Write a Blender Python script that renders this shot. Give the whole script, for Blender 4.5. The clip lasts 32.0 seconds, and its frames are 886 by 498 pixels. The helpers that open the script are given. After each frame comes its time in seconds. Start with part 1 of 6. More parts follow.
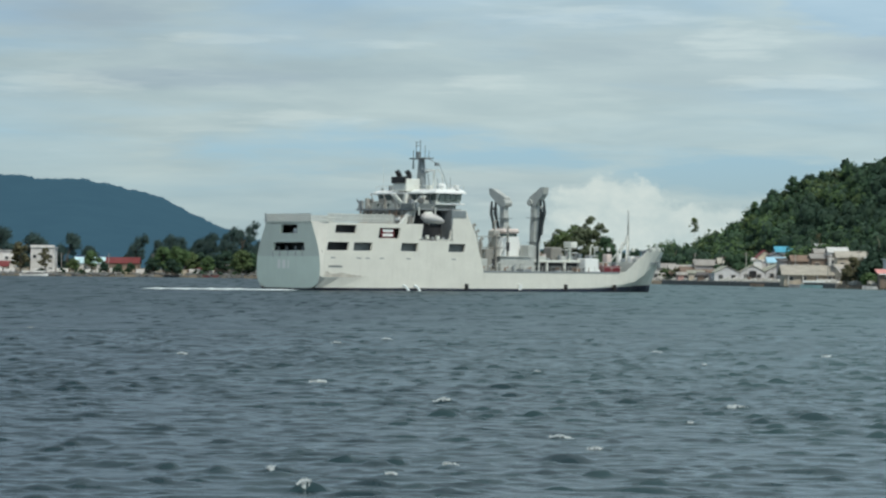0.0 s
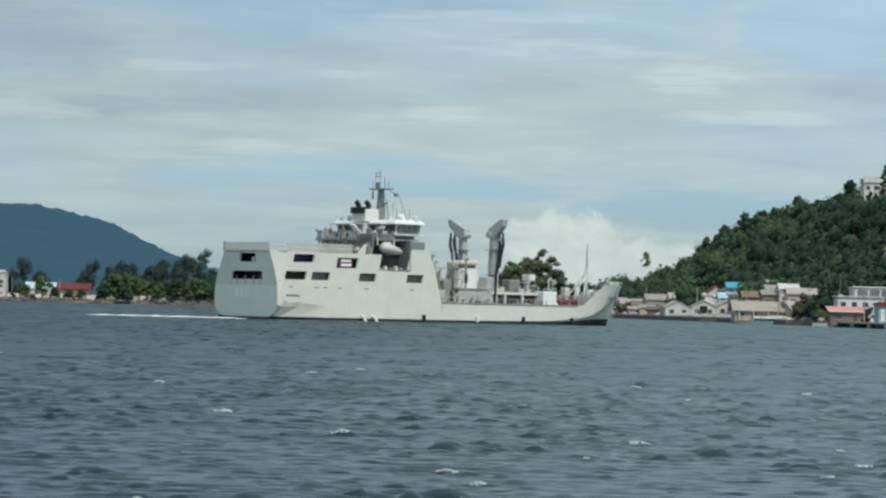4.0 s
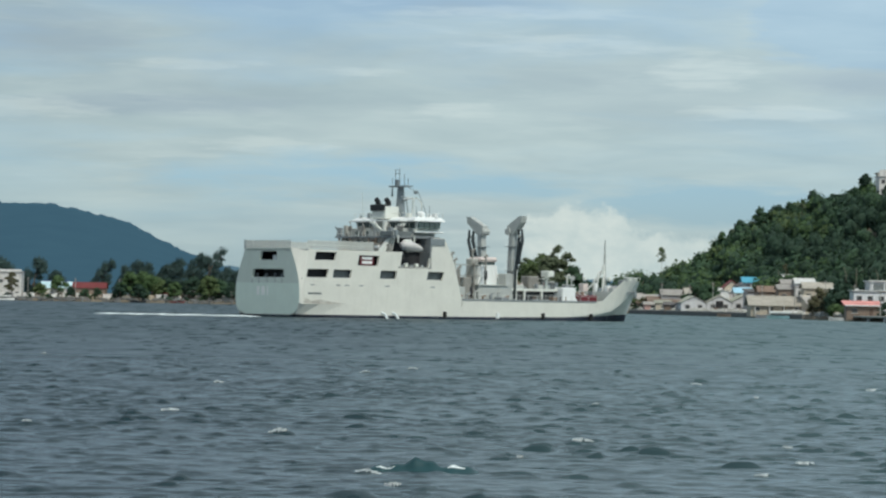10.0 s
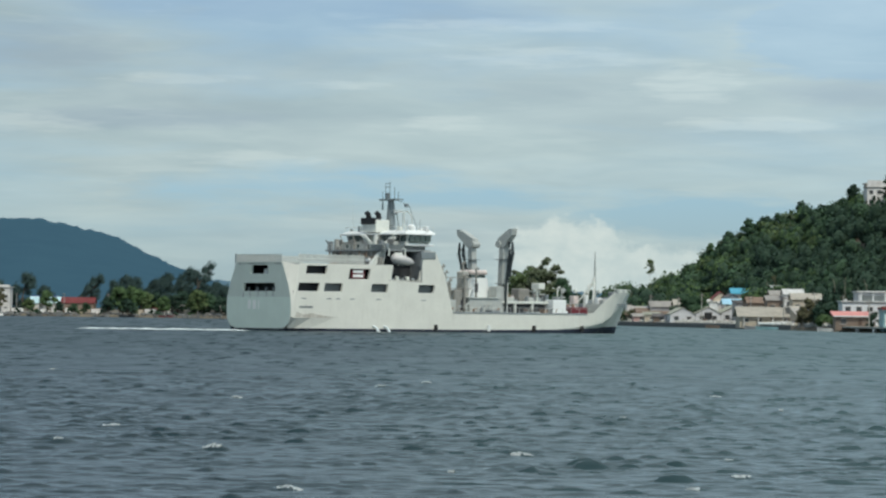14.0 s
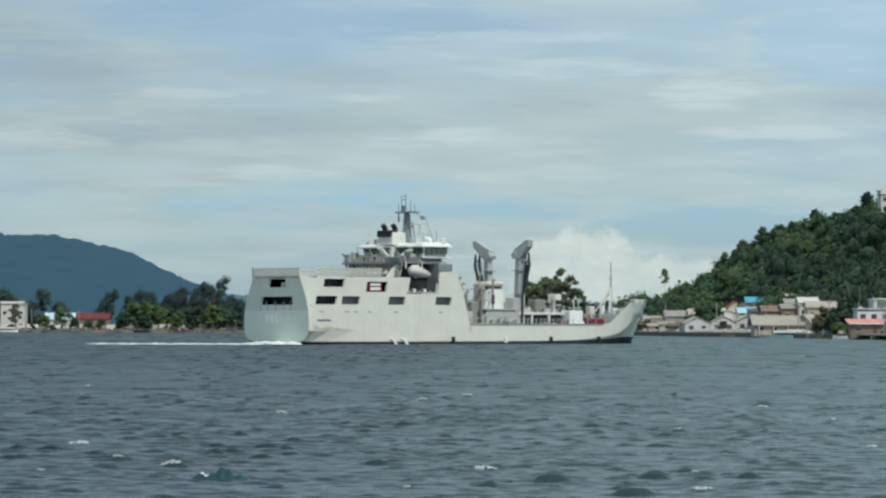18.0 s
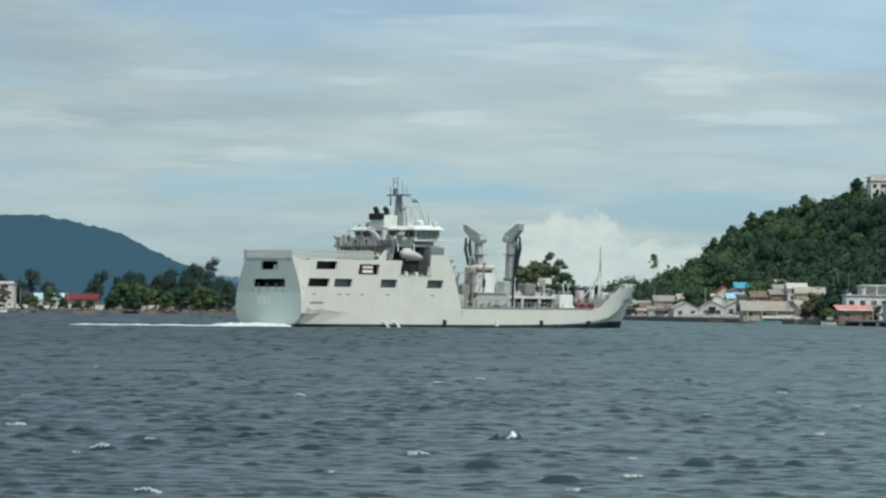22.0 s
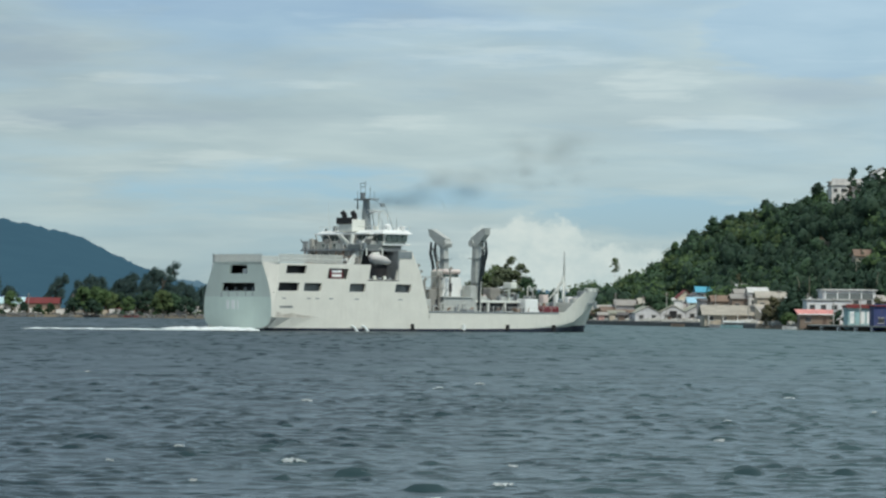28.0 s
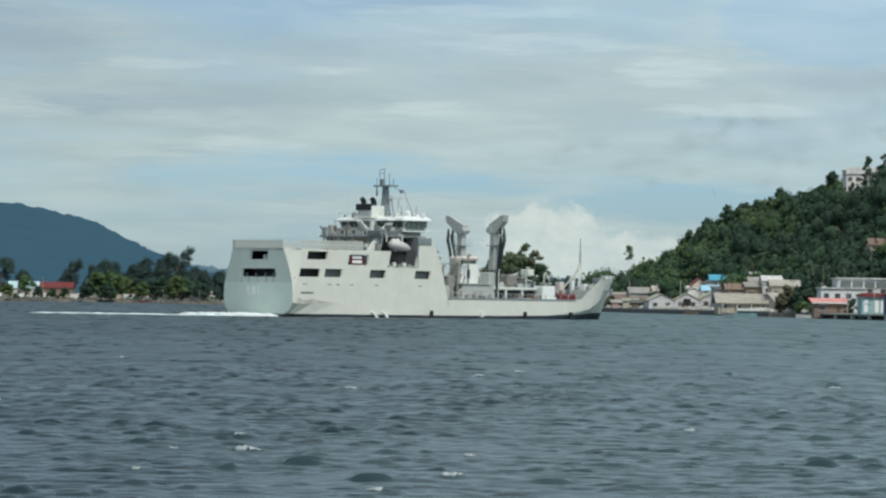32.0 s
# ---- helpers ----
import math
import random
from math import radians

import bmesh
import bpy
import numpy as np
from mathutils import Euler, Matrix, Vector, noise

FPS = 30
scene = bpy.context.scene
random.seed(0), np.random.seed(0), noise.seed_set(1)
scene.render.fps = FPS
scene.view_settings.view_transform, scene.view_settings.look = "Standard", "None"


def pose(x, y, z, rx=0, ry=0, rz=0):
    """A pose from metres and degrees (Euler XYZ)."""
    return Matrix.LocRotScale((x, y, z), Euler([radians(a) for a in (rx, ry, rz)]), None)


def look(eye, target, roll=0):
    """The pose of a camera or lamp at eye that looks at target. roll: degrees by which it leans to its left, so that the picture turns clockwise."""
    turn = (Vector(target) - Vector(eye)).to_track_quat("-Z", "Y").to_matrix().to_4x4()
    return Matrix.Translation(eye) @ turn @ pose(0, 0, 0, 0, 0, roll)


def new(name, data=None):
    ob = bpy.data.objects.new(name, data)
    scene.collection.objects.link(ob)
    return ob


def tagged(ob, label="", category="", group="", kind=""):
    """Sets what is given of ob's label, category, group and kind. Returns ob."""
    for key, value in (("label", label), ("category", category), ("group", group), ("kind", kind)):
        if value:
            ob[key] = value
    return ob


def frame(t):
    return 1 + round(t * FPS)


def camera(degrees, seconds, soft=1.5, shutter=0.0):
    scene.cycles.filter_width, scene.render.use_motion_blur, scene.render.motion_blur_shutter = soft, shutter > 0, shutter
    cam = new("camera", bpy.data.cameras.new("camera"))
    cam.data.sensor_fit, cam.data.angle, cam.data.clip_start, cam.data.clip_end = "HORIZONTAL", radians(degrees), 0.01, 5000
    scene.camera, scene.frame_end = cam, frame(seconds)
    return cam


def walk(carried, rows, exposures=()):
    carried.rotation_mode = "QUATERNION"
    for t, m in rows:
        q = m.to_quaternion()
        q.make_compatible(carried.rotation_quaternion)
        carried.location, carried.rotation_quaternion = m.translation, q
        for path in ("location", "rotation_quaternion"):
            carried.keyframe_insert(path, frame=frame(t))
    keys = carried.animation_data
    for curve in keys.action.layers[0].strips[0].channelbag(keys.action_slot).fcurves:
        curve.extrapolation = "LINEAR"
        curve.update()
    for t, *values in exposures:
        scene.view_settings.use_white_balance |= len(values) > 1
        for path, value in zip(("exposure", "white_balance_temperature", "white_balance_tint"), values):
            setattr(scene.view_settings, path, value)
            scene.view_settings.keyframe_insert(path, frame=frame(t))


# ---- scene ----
# ---- camera: hand-held on a small boat, zoomed in on a tanker under way ----
EYE = (0.0, 0.0, 4.0)
CAM_ROWS = [
    (0, 0.000, 0.400, 0.60), (0.5, -0.500, 0.618, -0.23), (1, 0.137, 0.530, 0.47), (1.5, 0.633, 0.628, 0.47), (2, 0.869, 0.911, 0.73),
    (2.5, 1.041, 1.142, 0.81), (3, 1.111, 1.033, 1.05), (3.5, 0.913, 1.042, 1.04), (4, 0.864, 0.978, 1.45), (4.5, 0.718, 1.081, 1.28),
    (6.5, 0.724, 1.004, 1.27), (7, 0.731, 1.102, 1.23), (7.5, 0.728, 0.999, 1.22), (8, 0.779, 1.048, 1.31), (8.5, 0.732, 0.929, 1.30),
    (9, 0.619, 0.819, 1.07), (9.5, 0.647, 0.725, 1.07), (10, 0.586, 0.913, 1.08), (10.5, 0.508, 0.954, 0.94), (11, 0.271, 0.864, 0.84),
    (11.5, 0.296, 0.939, 1.07), (12, 0.343, 0.824, 1.00), (12.5, 0.395, 0.932, 0.86), (13, 0.404, 0.880, 0.91), (13.5, 0.598, 1.083, 0.78),
    (14, 0.790, 1.151, 0.76), (14.5, 0.635, 1.317, 0.58), (16.5, 0.485, 1.314, 0.61), (17, 0.185, 1.149, 0.55), (17.5, 0.506, 1.166, 0.27),
    (18, 0.532, 1.366, 0.14), (18.5, 0.639, 1.408, 0.34), (19, 0.399, 1.242, 0.70), (19.5, 0.446, 1.157, 0.78), (20, 0.676, 1.128, 0.78),
    (20.5, 0.801, 1.170, 0.53), (21, 0.614, 1.180, 0.41), (21.5, 0.706, 1.187, 0.65), (22, 0.726, 1.062, 0.57), (22.5, 0.552, 0.883, 0.86),
    (23, 0.770, 1.130, 0.78), (23.5, 0.837, 1.336, 0.55), (24, 0.849, 1.352, 0.40), (24.5, 0.818, 1.147, 0.54), (25, 0.848, 1.234, 0.55),
    (25.5, 1.006, 1.097, 0.55), (27.5, 1.219, 1.125, 0.60), (28, 1.428, 1.144, 0.60), (28.5, 1.328, 0.991, 0.77), (29, 1.215, 1.060, 0.79),
    (29.5, 1.198, 0.961, 0.65), (30, 1.250, 0.839, 0.89), (30.5, 1.460, 1.119, 0.52), (31, 1.502, 1.286, 0.46), (31.5, 1.309, 1.159, 0.69),
    (32, 1.175, 0.897, 0.90),
]

SHIP_ROWS = [
    (0, -30.06, 615.10, 37.00),
    (4, -28.86, 616.28, 36.68),
    (8, -28.02, 616.54, 37.12),
    (12, -27.52, 616.76, 37.31),
    (16, -27.02, 616.99, 37.48),
    (20, -26.43, 617.16, 37.82),
    (24, -25.72, 617.14, 38.49),
    (28, -24.56, 617.54, 39.11),
    (32, -23.28, 617.89, 39.91),
]
cam = camera(16.0, 32.0, soft=2.4)
walk(cam, [(t, look(EYE, (100 * math.tan(radians(a)), 100, 4 + 100 * math.tan(radians(e))), r)) for t, a, e, r in CAM_ROWS],
     exposures=[(0, 0.0, 6530, 4.2), (32, 0.0, 6530, 4.2)])


# ---- node helpers ----
class Nodes:
    """A small wrapper that adds nodes and links them."""

    def __init__(self, tree):
        self.tree = tree

    def add(self, kind, **inputs):
        node = self.tree.nodes.new(kind)
        for key, value in inputs.items():
            self.put(node.inputs[key.replace("_", " ")], value)
        return node

    def put(self, socket, value):
        if isinstance(value, bpy.types.NodeSocket):
            self.tree.links.new(value, socket)
        else:
            socket.default_value = value

    def math(self, op, *values, clamp=False):
        node = self.tree.nodes.new("ShaderNodeMath")
        node.operation, node.use_clamp = op, clamp
        for i, v in enumerate(values):
            self.put(node.inputs[i], v)
        return node.outputs[0]

    def noise(self, vector, scale, detail=4.0, rough=0.55, distortion=0.0):
        node = self.add("ShaderNodeTexNoise", Vector=vector, Scale=scale, Detail=detail, Roughness=rough, Distortion=distortion)
        return node.outputs["Fac"]

    def ramp(self, value, *stops):
        node = self.tree.nodes.new("ShaderNodeValToRGB")
        self.put(node.inputs[0], value)
        ramp = node.color_ramp
        while len(ramp.elements) < len(stops):
            ramp.elements.new(0.5)
        for el, (pos, col) in zip(ramp.elements, stops):
            el.position = pos
            el.color = (*col, 1) if isinstance(col, tuple) else (col, col, col, 1)
        return node.outputs[0]

    def mix(self, fac, a, b, blend="MIX"):
        node = self.tree.nodes.new("ShaderNodeMix")
        node.data_type, node.blend_type = "RGBA", blend
        for socket, v in zip((node.inputs[0], node.inputs[6], node.inputs[7]), (fac, a, b)):
            self.put(socket, (*v, 1) if isinstance(v, tuple) and len(v) == 3 else v)
        return node.outputs[2]

    def xyz(self, vector):
        node = self.add("ShaderNodeSeparateXYZ", Vector=vector)
        return node.outputs

    def vec(self, x, y, z):
        return self.add("ShaderNodeCombineXYZ", X=x, Y=y, Z=z).outputs[0]


# ---- world: pale, streaked cloud over a blue tropical sky, sun behind the camera to the right ----
SUN_ELEVATION, SUN_AZIMUTH = radians(54), radians(158)   # azimuth clockwise from +y
world = bpy.data.worlds.new("world")
scene.world = world
world.use_nodes = True
world.node_tree.nodes.clear()
N = Nodes(world.node_tree)
sky = world.node_tree.nodes.new("ShaderNodeTexSky")
sky.sky_type, sky.sun_disc = "NISHITA", False
sky.sun_elevation, sky.sun_rotation = SUN_ELEVATION, SUN_AZIMUTH
sky.air_density, sky.dust_density = 1.2, 0.6
ray = N.add("ShaderNodeTexCoord").outputs["Generated"]
dx, dy, dz = N.xyz(ray)
up = N.math("MAXIMUM", dz, 0.0)
thin = N.math("ADD", up, 0.11)
plane = N.vec(N.math("DIVIDE", dx, thin), N.math("DIVIDE", dy, thin), 0.0)
streaks = N.noise(plane, 1.05, 6.0, 0.53, 0.5)
banks = N.noise(plane, 0.55, 3.0, 0.5, 0.3)
cover = N.math("ADD", N.math("MULTIPLY", streaks, 0.75), N.math("MULTIPLY", banks, 0.45))


def blob(ca, ce, ra, re):
    """1 inside an ellipse of the sky, falling to 0 at its rim and below."""
    u = N.math("DIVIDE", N.math("SUBTRACT", dx, ca), ra)
    v = N.math("DIVIDE", N.math("SUBTRACT", dz, ce), re)
    return N.math("SUBTRACT", 1.0, N.math("ADD", N.math("MULTIPLY", u, u), N.math("MULTIPLY", v, v)))


def soft(value, low=0.0, high=1.0):
    return N.ramp(value, (low, 0.0), (high, 1.0))


def stretched(across, upward, depth, detail=4.0, rough=0.55, distortion=0.3):
    """Noise drawn out along the horizon."""
    return N.noise(N.vec(N.math("MULTIPLY", dx, across), depth, N.math("MULTIPLY", dz, upward)), 1.0, detail, rough, distortion)


def most(values):
    found = values[0]
    for v in values[1:]:
        found = N.math("MAXIMUM", found, v)
    return found


ragged = N.math("MULTIPLY", N.math("SUBTRACT", stretched(38.0, 210.0, 1.0, 5.0, 0.6), 0.5), 1.7)
# blue gaps low over the shore
gap = most([blob(-0.034, 0.0385, 0.075, 0.0105), blob(0.090, 0.0315, 0.050, 0.0085), blob(0.02, 0.036, 0.05, 0.006), blob(0.142, 0.086, 0.040, 0.016)])
patch = soft(N.math("ADD", gap, ragged), 0.05, 0.95)
cover = N.math("SUBTRACT", cover, N.math("MULTIPLY", patch, 0.25))
mass = N.math("MAXIMUM", blob(-0.02, 0.068, 0.13, 0.030), 0.0)
cover = N.math("ADD", cover, N.math("MULTIPLY", mass, 0.16))
veil = N.ramp(cover, (0.40, 0.0), (0.53, 0.6), (0.68, 1.0))
# thin high cloud closes the blue gaps away from the horizon
veil = N.math("MAXIMUM", veil, N.ramp(up, (0.042, 0.0), (0.070, 0.62), (0.2, 0.80)))
blue = N.mix(1.0, sky.outputs[0], (0.052, 0.076, 0.125), "MULTIPLY")
grain = N.noise(plane, 3.4, 4.0, 0.55, 0.3)
white = N.mix(soft(grain, 0.30, 0.70), (0.420, 0.512, 0.540), (0.530, 0.618, 0.628))
shade = soft(N.noise(N.vec(N.math("DIVIDE", dx, thin), N.math("DIVIDE", dy, thin), 4.0), 0.85, 5.0, 0.58, 0.6), 0.50, 0.70)
white = N.mix(N.math("MULTIPLY", shade, 0.34), white, (0.340, 0.402, 0.455))
# lilac-grey undersides
under = most([blob(-0.118, 0.081, 0.040, 0.011), blob(0.007, 0.0945, 0.050, 0.006), blob(0.141, 0.071, 0.03, 0.006), blob(-0.06, 0.098, 0.05, 0.008), blob(-0.08, 0.060, 0.05, 0.004)])
under = soft(N.math("ADD", under, N.math("MULTIPLY", ragged, 0.8)), 0.0, 1.0)
white = N.mix(N.math("MULTIPLY", under, 0.60), white, (0.345, 0.420, 0.495))
# bright streaks, torn lengthwise
wisp = N.math("MULTIPLY", soft(stretched(30.0, 330.0, 7.0, 5.0, 0.6, 0.5), 0.53, 0.72), soft(stretched(11.0, 60.0, 3.0, 3.0), 0.44, 0.60))
streak = most([blob(-0.017, 0.0715, 0.018, 0.0018), blob(0.0134, 0.0596, 0.017, 0.0032), blob(0.051, 0.0813, 0.042, 0.0042), blob(0.092, 0.073, 0.020, 0.008), blob(-0.0475, 0.048, 0.028, 0.003), blob(-0.123, 0.058, 0.03, 0.005), blob(0.03, 0.091, 0.05, 0.0026), blob(-0.07, 0.073, 0.03, 0.002), blob(0.115, 0.0605, 0.04, 0.003)])
torn = N.math("MULTIPLY", N.math("SUBTRACT", stretched(46.0, 430.0, 9.0, 5.0, 0.62), 0.5), 3.0)
streak = soft(N.math("ADD", N.math("MAXIMUM", streak, -0.6), torn), 0.15, 1.2)
white = N.mix(N.math("MULTIPLY", N.math("MAXIMUM", N.math("MULTIPLY", wisp, 0.75), streak), 0.44), white, (0.69, 0.755, 0.745))
# cloud brightness is raised towards the right, to lift the water's reflections
slope = N.math("ADD", 1.0, N.math("MULTIPLY", N.math("MULTIPLY", dx, 1.2), N.ramp(up, (0.02, 0.2), (0.12, 1.0))))
slope = N.math("MINIMUM", N.math("MAXIMUM", slope, 0.72), 1.5)
white = N.mix(1.0, white, N.add("ShaderNodeCombineColor", Red=slope, Green=slope, Blue=slope).outputs[0], "MULTIPLY")
colour = N.mix(N.math("MULTIPLY", veil, 0.88), blue, white)
# heaped cloud behind the bow
billow = N.noise(N.vec(N.math("MULTIPLY", dx, 75.0), 0.0, N.math("MULTIPLY", dz, 105.0)), 1.0, 5.0, 0.62)
heap = N.math("MAXIMUM", blob(0.055, 0.012, 0.027, 0.0195), N.math("MAXIMUM", blob(0.082, 0.010, 0.022, 0.0135), blob(0.103, 0.011, 0.011, 0.011)))
heap = soft(N.math("ADD", heap, N.math("MULTIPLY", N.math("SUBTRACT", billow, 0.5), 1.9)), 0.05, 0.34)
colour = N.mix(N.math("MULTIPLY", heap, 0.82), colour, N.mix(soft(billow, 0.3, 0.7), (0.50, 0.595, 0.615), (0.71, 0.76, 0.74)))
background = N.add("ShaderNodeBackground", Color=colour, Strength=1.0)
N.tree.links.new(background.outputs[0], N.add("ShaderNodeOutputWorld").inputs[0])

sun = new("sun", bpy.data.lights.new("sun", "SUN"))
sun.data.energy, sun.data.angle, sun.data.color = 2.4, radians(2.0), (1.0, 0.95, 0.87)
sun_way = Vector((math.sin(SUN_AZIMUTH) * math.cos(SUN_ELEVATION), math.cos(SUN_AZIMUTH) * math.cos(SUN_ELEVATION), math.sin(SUN_ELEVATION)))
sun.matrix_world = look((0, 0, 300), Vector((0, 0, 300)) - sun_way)


# ---- materials ----
def mat(name, base, rough=0.6, metal=0.0, vary=0.12, scale=1.0, bump=0.0, bump_scale=None, coord="Object", streak=0.0, random_tint=0.0, island=0.0):
    """A painted or natural surface: two scales of variation, optional runs of dirt, bump."""
    m = bpy.data.materials.new(name)
    m.use_nodes = True
    n = Nodes(m.node_tree)
    m.node_tree.nodes.clear()
    where = n.add("ShaderNodeTexCoord").outputs[coord]
    broad = n.noise(where, scale, 4.0, 0.6)
    fine = n.noise(where, scale * 7.3, 3.0, 0.6)
    both = n.math("ADD", n.math("MULTIPLY", broad, 0.65), n.math("MULTIPLY", fine, 0.35))
    low = tuple(c * (1 - vary) for c in base)
    high = tuple(min(1, c * (1 + vary)) for c in base)
    colour = n.mix(n.ramp(both, (0.32, 0.0), (0.68, 1.0)), low, high)
    if streak:
        x, y, z = n.xyz(where)
        runs = n.noise(n.vec(n.math("MULTIPLY", x, 1.4), n.math("MULTIPLY", y, 1.4), n.math("MULTIPLY", z, 0.12)), 1.0, 5.0, 0.7)
        colour = n.mix(n.math("MULTIPLY", n.ramp(runs, (0.53, 0.0), (0.75, 1.0)), streak), colour, (0.22, 0.15, 0.09))
    if random_tint:
        who = n.add("ShaderNodeObjectInfo").outputs["Random"]
        colour = n.mix(1.0, colour, n.ramp(who, (0.0, 1 - random_tint), (1.0, 1 + random_tint)), "MULTIPLY")
    if island:
        who = n.add("ShaderNodeNewGeometry").outputs["Random Per Island"]
        colour = n.mix(1.0, colour, n.ramp(who, (0.0, 1 - island), (1.0, 1 + island)), "MULTIPLY")
    b = n.add("ShaderNodeBsdfPrincipled", Base_Color=colour, Roughness=rough, Metallic=metal)
    if bump:
        h = n.noise(where, bump_scale or scale * 5, 4.0)
        n.put(b.inputs["Normal"], n.add("ShaderNodeBump", Height=h, Strength=bump, Distance=0.05).outputs[0])
    n.tree.links.new(b.outputs[0], n.add("ShaderNodeOutputMaterial").inputs[0])
    return m


def sheer(name, base, alpha, scale=1.0, rough=0.9, spread=0.5, ball=0.0):
    """A thin, partly see-through material: netting, smoke, spray."""
    m = bpy.data.materials.new(name)
    m.use_nodes = True
    n = Nodes(m.node_tree)
    m.node_tree.nodes.clear()
    where = n.add("ShaderNodeTexCoord").outputs["Object"]
    body = n.add("ShaderNodeBsdfDiffuse", Color=(*base, 1), Roughness=rough).outputs[0]
    clear = n.add("ShaderNodeBsdfTransparent").outputs[0]
    thick = n.math("MULTIPLY", n.ramp(n.noise(where, scale, 4.0, 0.6), (0.5 - spread / 2, 0.15), (0.5 + spread / 2, 1.0)), alpha)
    if ball:
        reach = n.add("ShaderNodeVectorMath", Vector=where)
        reach.operation = "LENGTH"
        thick = n.math("MULTIPLY", thick, n.ramp(n.math("DIVIDE", reach.outputs["Value"], ball), (0.0, 1.0), (0.5, 0.45), (1.0, 0.0)))
    mixed = n.add("ShaderNodeMixShader", Fac=thick)
    n.put(mixed.inputs[1], clear)
    n.put(mixed.inputs[2], body)
    n.tree.links.new(mixed.outputs[0], n.add("ShaderNodeOutputMaterial").inputs[0])
    return m


HULL = mat("hull_paint", (0.735, 0.722, 0.65), 0.42, vary=0.07, scale=0.30, streak=0.15, bump=0.15, bump_scale=0.6)
# stern is darker than the hull side: its shade is painted in
STERN = mat("shaded_stern", (0.55, 0.62, 0.57), 0.45, vary=0.05, scale=0.4, streak=0.05)
# lower stern is paler: light off the water is painted in
STERN_LOW = mat("water_lit_stern", (0.64, 0.74, 0.67), 0.35, vary=0.05, scale=0.4, streak=0.05)
GREY = mat("deck_grey", (0.24, 0.26, 0.27), 0.6, vary=0.15, scale=1.2, streak=0.15)
PALE = mat("house_paint", (0.72, 0.73, 0.67), 0.45, vary=0.06, scale=0.6, streak=0.12)
WHITE = mat("white_paint", (0.84, 0.85, 0.83), 0.4, vary=0.04, scale=0.8)
RUST = mat("rusty_fittings", (0.28, 0.20, 0.15), 0.75, vary=0.3, scale=1.5)
BLACK = mat("plain_black", (0.018, 0.018, 0.02), 0.6, vary=0.3, scale=1.5)
BOOT = mat("boot_topping", (0.016, 0.021, 0.040), 0.5, vary=0.35, scale=0.7, streak=0.08)
# near-black: shade inside the ship's openings is put into this colour
DARK = mat("shade_dark", (0.035, 0.036, 0.04), 0.7, vary=0.3, scale=0.8)
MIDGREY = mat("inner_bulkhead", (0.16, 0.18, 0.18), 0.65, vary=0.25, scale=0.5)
GLASS = mat("bridge_glass", (0.07, 0.10, 0.095), 0.08, vary=0.2, scale=1.0)
RED = mat("red_paint", (0.15, 0.022, 0.030), 0.5, vary=0.15, scale=1.0)
RUBBER = mat("fender_rubber", (0.02, 0.02, 0.02), 0.8, vary=0.3, scale=2.0)
MASTGREY = mat("mast_grey", (0.22, 0.25, 0.26), 0.5, vary=0.12, scale=1.0)
CRANEGREY = mat("crane_grey", (0.45, 0.465, 0.44), 0.5, vary=0.12, scale=1.0, streak=0.15)
HOSE = mat("black_hose", (0.025, 0.035, 0.04), 0.6, vary=0.2, scale=2.0)
NET = sheer("safety_net", (0.68, 0.69, 0.65), 0.92, 14.0)
DUSK = mat("weathered_steel", (0.27, 0.26, 0.235), 0.65, vary=0.25, scale=1.0, streak=0.3)
PINKISH = mat("faded_red_paint", (0.70, 0.60, 0.56), 0.6, vary=0.12, scale=1.0, streak=0.2)
FOAM = mat("sea_foam", (0.78, 0.82, 0.82), 0.8, vary=0.10, scale=1.5, bump=0.4)
WAKEFOAM = mat("wake_foam", (0.72, 0.78, 0.79), 0.8, vary=0.15, scale=0.8, bump=0.4)
BOATPAINT = mat("rescue_boat_paint", (0.62, 0.59, 0.57), 0.5, vary=0.12, scale=1.0, streak=0.2)
SPRAY = sheer("thin_foam", (0.86, 0.89, 0.89), 0.75, 0.5, spread=0.35)
STAIN = sheer("rust_stain", (0.30, 0.21, 0.14), 0.42, 1.2, spread=0.4)
CAPFOAM = sheer("whitecap_foam", (0.74, 0.78, 0.78), 0.85, 9.0, spread=0.45)
SMOKE = sheer("exhaust_smoke", (0.06, 0.06, 0.065), 0.15, 0.30, spread=0.9, ball=4.0)


# ---- mesh helpers ----
def link_mesh(name, verts, faces, material, parent=None, label="", smooth=False):
    me = bpy.data.meshes.new(name)
    me.from_pydata([tuple(v) for v in verts], [], faces)
    me.materials.append(material)
    if smooth:
        me.polygons.foreach_set("use_smooth", [True] * len(me.polygons))
    me.update()
    ob = new(name, me)
    if parent:
        ob.parent = parent
    return tagged(ob, label)


def part(name, bm, material, parent, label="", smooth=False):
    """Links a bmesh as one mesh object under a thing or a part."""
    me = bpy.data.meshes.new(name)
    bmesh.ops.recalc_face_normals(bm, faces=bm.faces)
    bm.to_mesh(me)
    bm.free()
    me.materials.append(material)
    if smooth:
        me.polygons.foreach_set("use_smooth", [True] * len(me.polygons))
    ob = new(name, me)
    if parent:
        ob.parent = parent
    return tagged(ob, label)


def box(x0, x1, y0, y1, z0, z1, bevel=0.0, bm=None, m=None):
    """A box, its edges rounded by bevel, added to bm."""
    one = bmesh.new()
    bmesh.ops.create_cube(one, size=1)
    for v in one.verts:
        v.co = Vector(((x0 + x1) / 2 + v.co.x * (x1 - x0), (y0 + y1) / 2 + v.co.y * (y1 - y0), (z0 + z1) / 2 + v.co.z * (z1 - z0)))
    if bevel:
        bmesh.ops.bevel(one, geom=list(one.edges), offset=bevel, segments=1, affect="EDGES")
    return join(bm, one, m)


